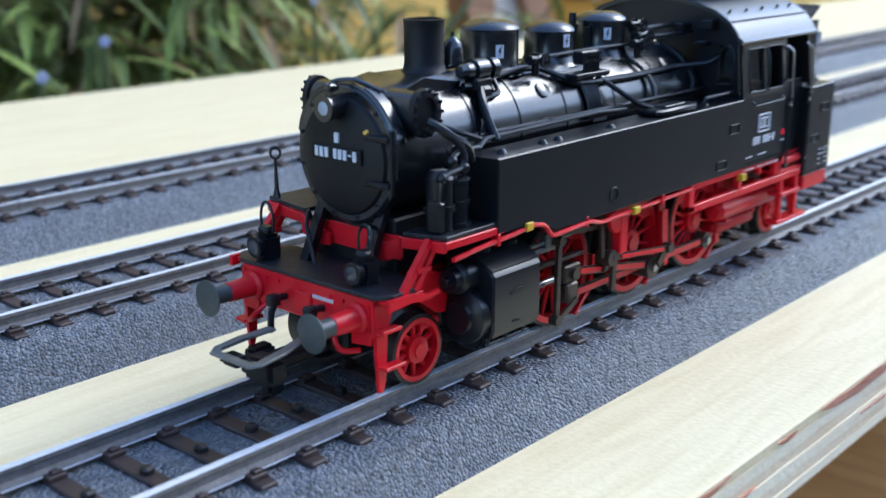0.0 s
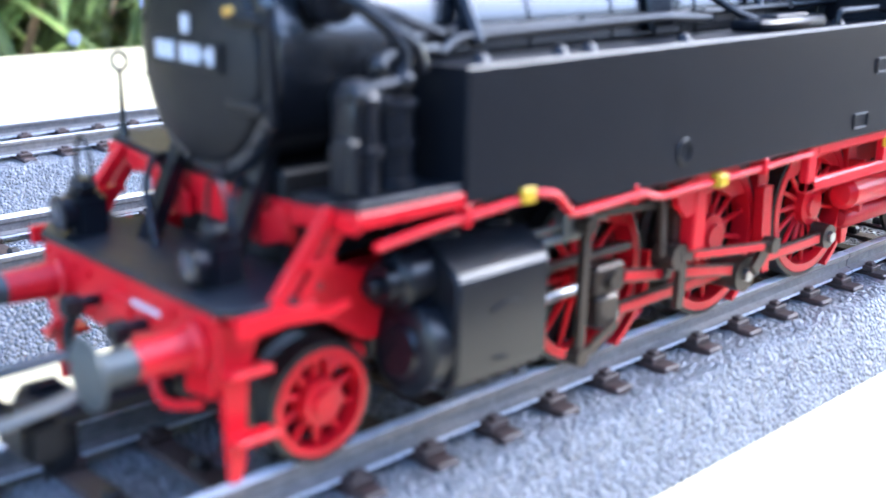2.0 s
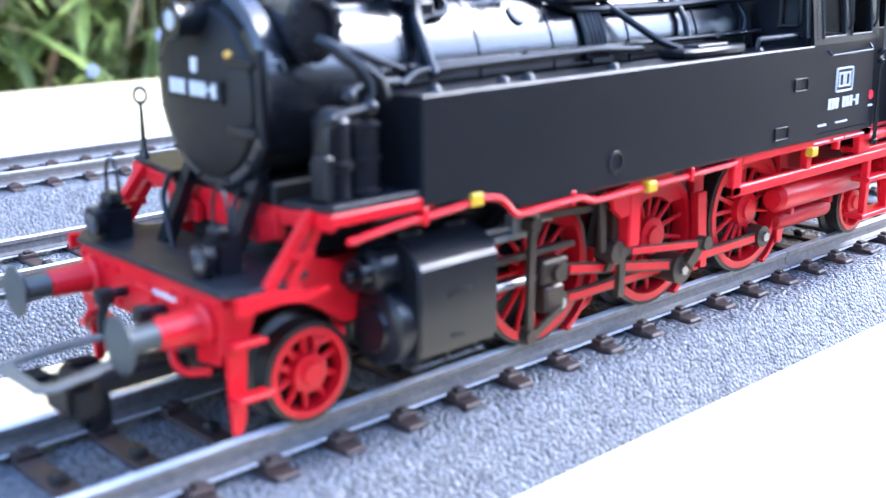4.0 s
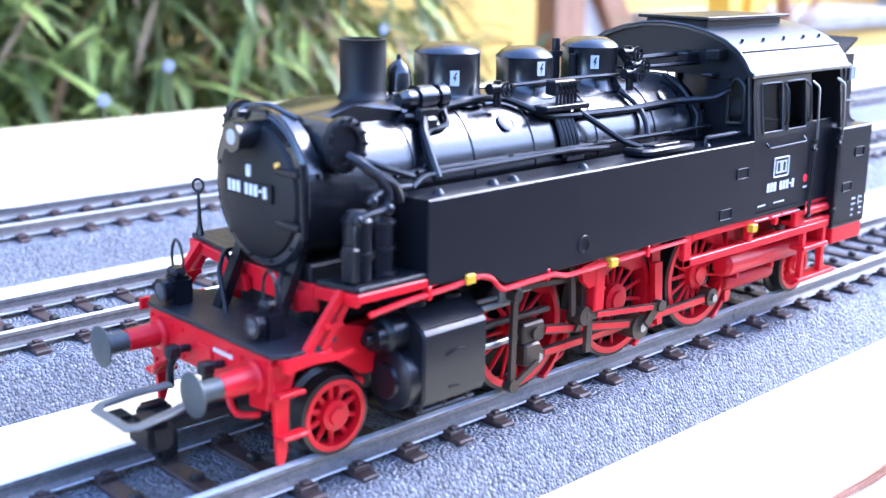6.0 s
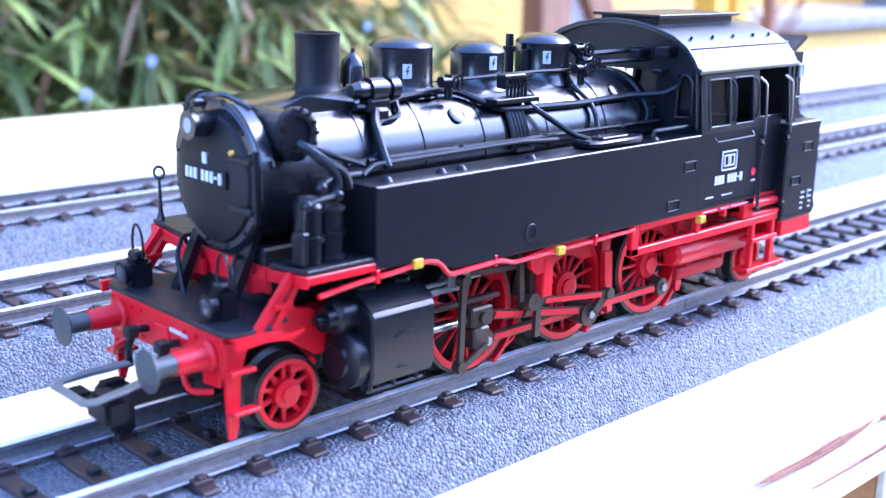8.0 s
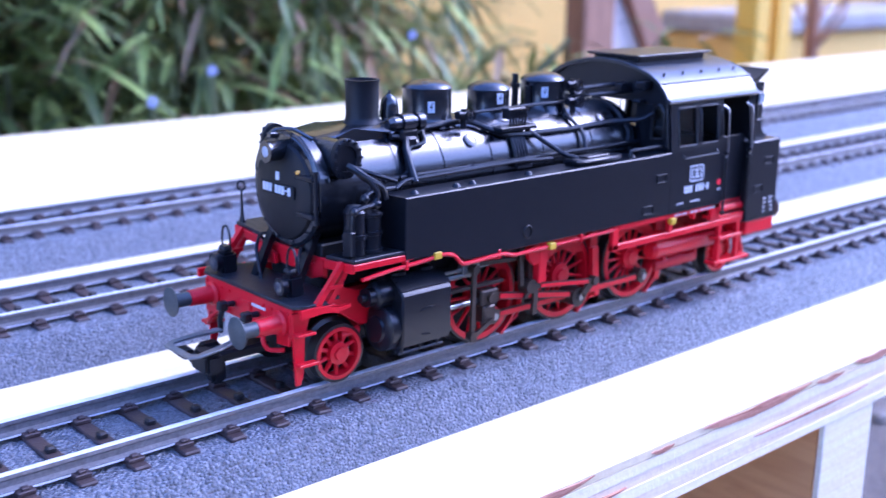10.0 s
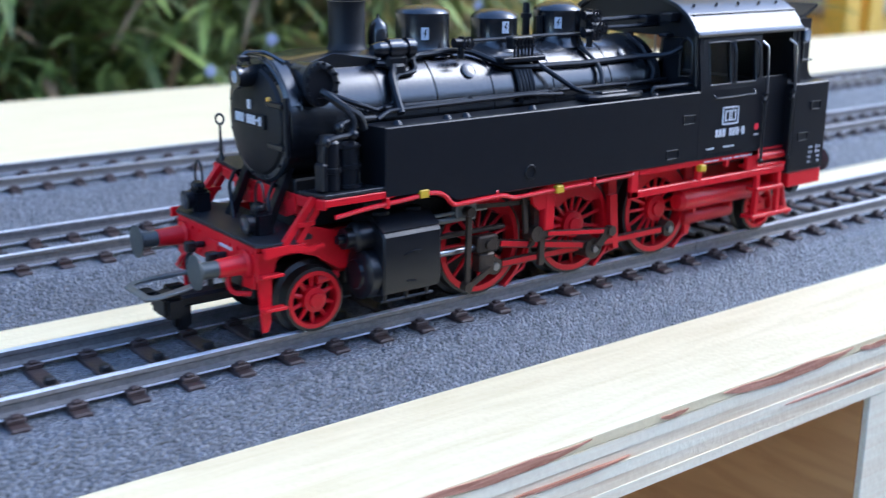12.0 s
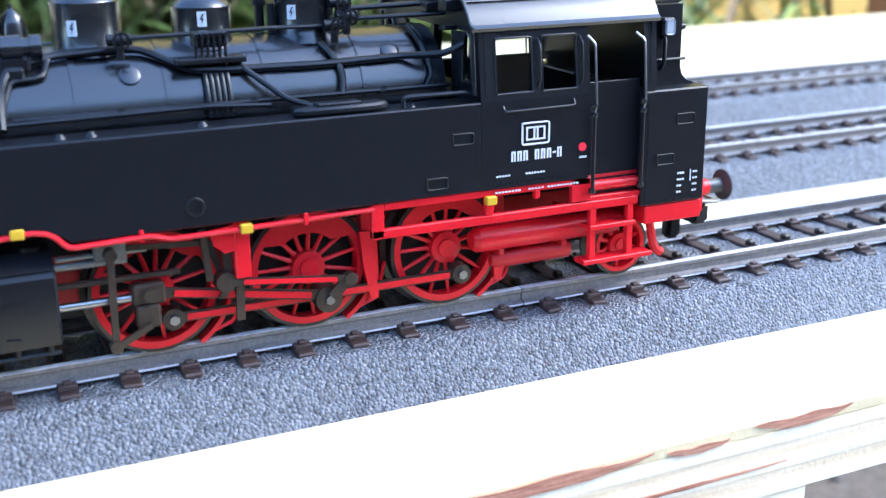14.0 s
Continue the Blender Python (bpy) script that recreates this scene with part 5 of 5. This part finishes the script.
    part("bunker_rail", bm, BLACK, bk)
    for y in (-4, 4):
        bm = B()
        tube(bm, [(134.4, y, 11.5), (135.8, y, 11.0), (136.2, y, 7.0)], 0.45)
        part("rear_hose", bm, BLACK, loco)


def pump(loco):
    bm = B()
    lathe(bm, [(1.9, 21.3), (1.9, 23.7), (2.3, 23.8), (2.3, 24.5), (1.9, 24.6), (1.9, 28.0), (2.1, 28.1), (1.3, 29.3), (0.01, 29.5)], (20.8, -13.4, 0), "z", 24)
    pm = part("air_pump", bm, BLACK, loco, "black air pump on the running board")
    bm = B()
    lathe(bm, [(2.1, 21.3), (2.1, 21.8), (1.75, 21.9), (1.75, 24.0), (2.0, 24.1), (2.0, 24.6), (1.75, 24.7), (1.75, 27.0), (2.0, 27.1), (2.0, 27.5), (1.2, 28.0), (0.01, 28.1)], (24.3, -13.4, 0), "z", 24)
    box(bm, 22.2, 23.4, -14.2, -12.4, 22.0, 26.6, 0.3)
    part("steam_chest", bm, BLACK, pm)
    bm = B()
    for k in range(8):
        a = 2 * math.pi * k / 8
        for zz in (24.6, 27.5):
            cyl(bm, (24.3 + 1.8 * math.cos(a), -13.4 + 1.8 * math.sin(a), zz), (24.3 + 1.8 * math.cos(a), -13.4 + 1.8 * math.sin(a), zz + 0.25), 0.18, seg=6)
    part("flange_bolts", bm, BLACK, pm)
    bm = B()
    box(bm, 17.6, 19.1, -15.6, -13.2, 21.3, 25.4, 0.3)
    part("oiler", bm, BLACK, pm)
    for rr, pts in ((0.5, [(18.6, -15.0, 21.4), (18.6, -15.0, 27.0), (19.0, -15.0, 28.4), (21.0, -14.8, 28.9), (24.6, -14.4, 29.0), (25.4, -14.2, 31.0), (24.0, -13.4, 33.0)]), (0.42, [(22.4, -14.4, 27.2), (22.4, -14.4, 30.6), (25.0, -13.6, 31.2), (29.6, -12.6, 31.0)]), (0.45, [(25.6, -11.2, 21.4), (26.4, -11.0, 27.0), (26.6, -11.4, 31.5)])):
        bm = B()
        tube(bm, pts, rr)
        part("pump_pipe", bm, BLACK, pm, "black pump pipe")
    for p in ((19.0, -15.0, 28.4), (24.8, -14.4, 29.0), (22.4, -14.4, 30.2)):
        bm = B()
        bmesh.ops.create_icosphere(bm, subdivisions=2, radius=0.85, matrix=Matrix.Translation(p))
        part("pipe_union", bm, BLACK, pm)


def along(knots, v):
    """Straight-line steps through (place, value) pairs."""
    for (a, fa), (b, fb) in zip(knots, knots[1:]):
        if v <= b:
            return fa + (fb - fa) * max(0.0, v - a) / (b - a)
    return knots[-1][1]


def settle(ob):
    """Sets the body on its frame: the front overhang drawn in, the sides a little higher than the wheels."""
    def moved(x, y, z):
        dx = along(((0, 2.2), (8, 1.7), (17, 1.9), (20, 0.9), (23, 0.3), (35, 0.5), (60, 0.2), (100, 0.0)), x)
        side = along(((9, 0.0), (15, 1.0)), abs(y))
        return x + dx, y, z + side * along(((0, 0.3), (4, 0.6), (26, 0.7), (30, 0.45), (40, 0.3)), z)
    if ob.name.split(".")[0] in ("leading_wheel", "trailing_wheel", "driving_wheel", "axle", "crank_pin", "coupling_rod"):
        return
    if ob.location.length > 0:
        ob.location = Vector(moved(*(ob.location / MM))) * MM
        return
    for v in ob.data.vertices:
        v.co = Vector(moved(*(v.co / MM))) * MM
    for c in ob.children:
        settle(c)


def build_loco():
    loco = thing("steam_locomotive", "black and red model steam tank locomotive on the track", "locomotive", at=(0, 0, RT))
    running_gear(loco)
    cylinders(loco)
    front_end(loco)
    boiler(loco)
    boiler_fittings(loco)
    pump(loco)
    for s in (-1, 1):
        tank(loco, s)
    cab(loco)
    bunker(loco)
    for ob in loco.children:
        settle(ob)


# ---- garden behind the table ----
def leaf(verts, faces, p, d, ln, w):
    """A narrow drooping blade of four quads, folded along its rib."""
    d = d.normalized()
    side = d.cross(Vector((0, 0, 1)))
    side = side.normalized() if side.length > 0.1 else Vector((1, 0, 0))
    base = len(verts)
    for t, ww in ((0, 0.25), (0.35, 1.0), (0.7, 0.75), (1.0, 0.02)):
        c = p + d * ln * t + Vector((0, 0, -ln * 0.32 * t * t))
        verts += [tuple(c - side * w * ww * 0.5 + Vector((0, 0, w * 0.12))), tuple(c), tuple(c + side * w * ww * 0.5 + Vector((0, 0, w * 0.12)))]
    for i in range(3):
        a = base + 3 * i
        faces += [(a, a + 1, a + 4, a + 3), (a + 1, a + 2, a + 5, a + 4)]


def raw(name, verts, faces, mat, parent, label=""):
    me = bpy.data.meshes.new(name)
    me.from_pydata([tuple(c * MM for c in v) for v in verts], [], faces)
    me.materials.append(mat)
    ob = new(name, me)
    ob.parent = parent
    if label:
        ob["label"] = label
    return ob


def bamboo(x, y, seed, n, spread, high, young):
    random.seed(seed)
    t = thing("bamboo", "dense green bamboo clump with narrow drooping leaves", "bamboo", at=(x, y, -700), group="bamboo behind the table")
    culms = B()
    sets = {"leaves": ([], []), "young_leaves": ([], []), "dry_leaves": ([], [])}
    for k in range(n):
        bx, by = random.gauss(0, spread * 0.45), random.gauss(0, 60)
        tx, ty = bx + random.gauss(0, 130), by + random.gauss(-40, 90)
        h = high * random.uniform(0.7, 1.1)
        pts = [Vector((bx + (tx - bx) * q * q, by + (ty - by) * q * q, h * q)) for q in (0, 0.25, 0.5, 0.75, 1.0)]
        tube(culms, pts, random.uniform(1.2, 2.6), 6)
        for j in range(int(h / 10)):
            q = random.uniform(0.36, 1.0)
            c = Vector((bx + (tx - bx) * q * q, by + (ty - by) * q * q, h * q))
            a = random.uniform(0, 2 * math.pi)
            tw = Vector((math.cos(a), math.sin(a), random.uniform(-0.1, 0.5)))
            tip = c + tw * random.uniform(15, 95)
            if y + tip.y < 430:
                continue
            for m in range(random.randint(2, 4)):
                b = a + random.gauss(0, 0.7)
                key = random.choices(("leaves", "young_leaves", "dry_leaves"), (0.58, young, 0.14))[0]
                leaf(*sets[key], tip, Vector((math.cos(b), math.sin(b), random.uniform(-0.7, 0.5))), random.uniform(32, 88), random.uniform(4.5, 9))
    tagged(part("stem_thicket", culms, CULM, t, "thin green bamboo stems"), kind="stuff")
    for key, mat in (("leaves", LEAF), ("young_leaves", LEAFY), ("dry_leaves", LEAFD)):
        tagged(raw(key, *sets[key], mat, t, {"dry_leaves": "brown dry leaves", "young_leaves": "light green young leaves"}.get(key, "")), kind="stuff")
    return t


def garden():
    for i, (x, y, n, sp, hi, yg) in enumerate(((-900, 1250, 22, 320, 1150, 0.2), (-480, 960, 26, 260, 1050, 0.5), (-200, 850, 28, 230, 1000, 0.6), (80, 820, 30, 230, 1000, 0.6), (330, 850, 30, 200, 950, 0.5), (540, 890, 22, 130, 930, 0.35), (-50, 1150, 26, 320, 1250, 0.2), (420, 1200, 26, 260, 1200, 0.2))):
        bamboo(x, y - 110, 20 + i, n, sp, hi, yg)
    random.seed(44)
    for x, y, zz in ((230, 460, 690), (276, 470, 705), (440, 475, 720)):
        f = thing("blue_flower", "small pale blue flower on a thin green stem", "flower", at=(x, y, -700), group="flowers by the table")
        bm = B()
        tube(bm, [(30, 10, 0), (18, 6, zz * 0.6), (0, 0, zz)], 1.6, 6)
        part("stem", bm, CULM, f)
        for k in range(5):
            a = 2 * math.pi * k / 5
            bm = B()
            bmesh.ops.create_icosphere(bm, subdivisions=1, radius=1.0, matrix=Matrix.Translation((2 * math.cos(a), -1, zz + 2 * math.sin(a))) @ Matrix.Diagonal((1.9, 0.7, 1.7, 1)))
            part("petal", bm, FLOWER, f)
    # wooden brace against the wall
    t = thing("wooden_brace", "brown wooden trestle with diagonal brace by the wall", "trestle", at=(1230, 1000, -700))
    bm = B()
    box(bm, -40, 30, -20, 20, 0, 1150, 3)
    part("upright", bm, BROWN, t)
    bm = B()
    prism(bm, [(10, 810), (60, 810), (260, 510), (190, 510)], -14, 14, "y", 2)
    part("diagonal", bm, BROWN, t)
    bm = B()
    prism(bm, [(30, 560), (30, 760), (130, 620), (160, 560)], 2, 12, "y", 2)
    part("gusset", bm, WALLP, t, "pale gusset panel")
    bm = B()
    box(bm, -40, 420, -26, -12, 440, 510, 3)
    part("crossbar", bm, BROWN, t)
    for x in (1650, 1718):
        t = thing("yellow_post", "yellow painted wooden post standing by the wall", "post", at=(x, 1000, -700), group="yellow posts")
        bm = B()
        box(bm, -22, 22, -22, 22, 0, 1900, 3)
        part("shaft", bm, POSTY, t)
        bm = B()
        box(bm, -34, 34, -34, 34, 0, 50, 5)
        part("foot", bm, POSTY, t)
    t = thing("stone_ledge", "low pale rendered ledge in front of the wall", "ledge", at=(2350, 1330, -700))
    bm = B()
    box(bm, -320, 1500, -90, 150, 0, 610, 8)
    part("body", bm, WALLY, t)
    bm = B()
    box(bm, -340, 1520, -110, 154, 610, 655, 8)
    part("coping", bm, PEBBLE, t)
    t = thing("sapling", "bare thin sapling with forked twigs by the wall", "sapling", at=(1930, 1050, -700))
    bm = B()
    tube(bm, [(0, 0, 0), (6, 0, 500), (-4, 4, 800), (10, 0, 1150)], 14, 8)
    part("trunk", bm, BROWN, t, "thin grey-brown trunk")
    random.seed(12)
    for k in range(9):
        zz = random.uniform(560, 1050)
        a = random.uniform(0, 6.28)
        bm = B()
        tube(bm, [(0, 0, zz), (60 * math.cos(a), 60 * math.sin(a), zz + 70), (110 * math.cos(a + 0.3), 110 * math.sin(a + 0.3), zz + 190)], random.uniform(2.5, 5), 6)
        part("twig", bm, BROWN, t)
    random.seed(31)
    for i, (x, y, zz, w) in enumerate(((3050, 1320, -45, 300), (3390, 1330, -45, 280), (3210, 1325, 55, 290))):
        bm = B()
        box(bm, -w / 2, w / 2, -85, 85, 0, 105, 40, 3)
        for v in bm.verts:
            v.co += Vector((random.uniform(-9, 9), random.uniform(-9, 9), random.uniform(-7, 7) * (v.co.z > 8)))
        s = part("sack", bm, SACK, None, at=(x, y, zz), smooth=60)
        tagged(s, "slumped grey-blue paper sack lying on the ledge", "sack", group="sacks on the ledge")


build_setting()
build_table()
build_loco()
garden()
build_track()
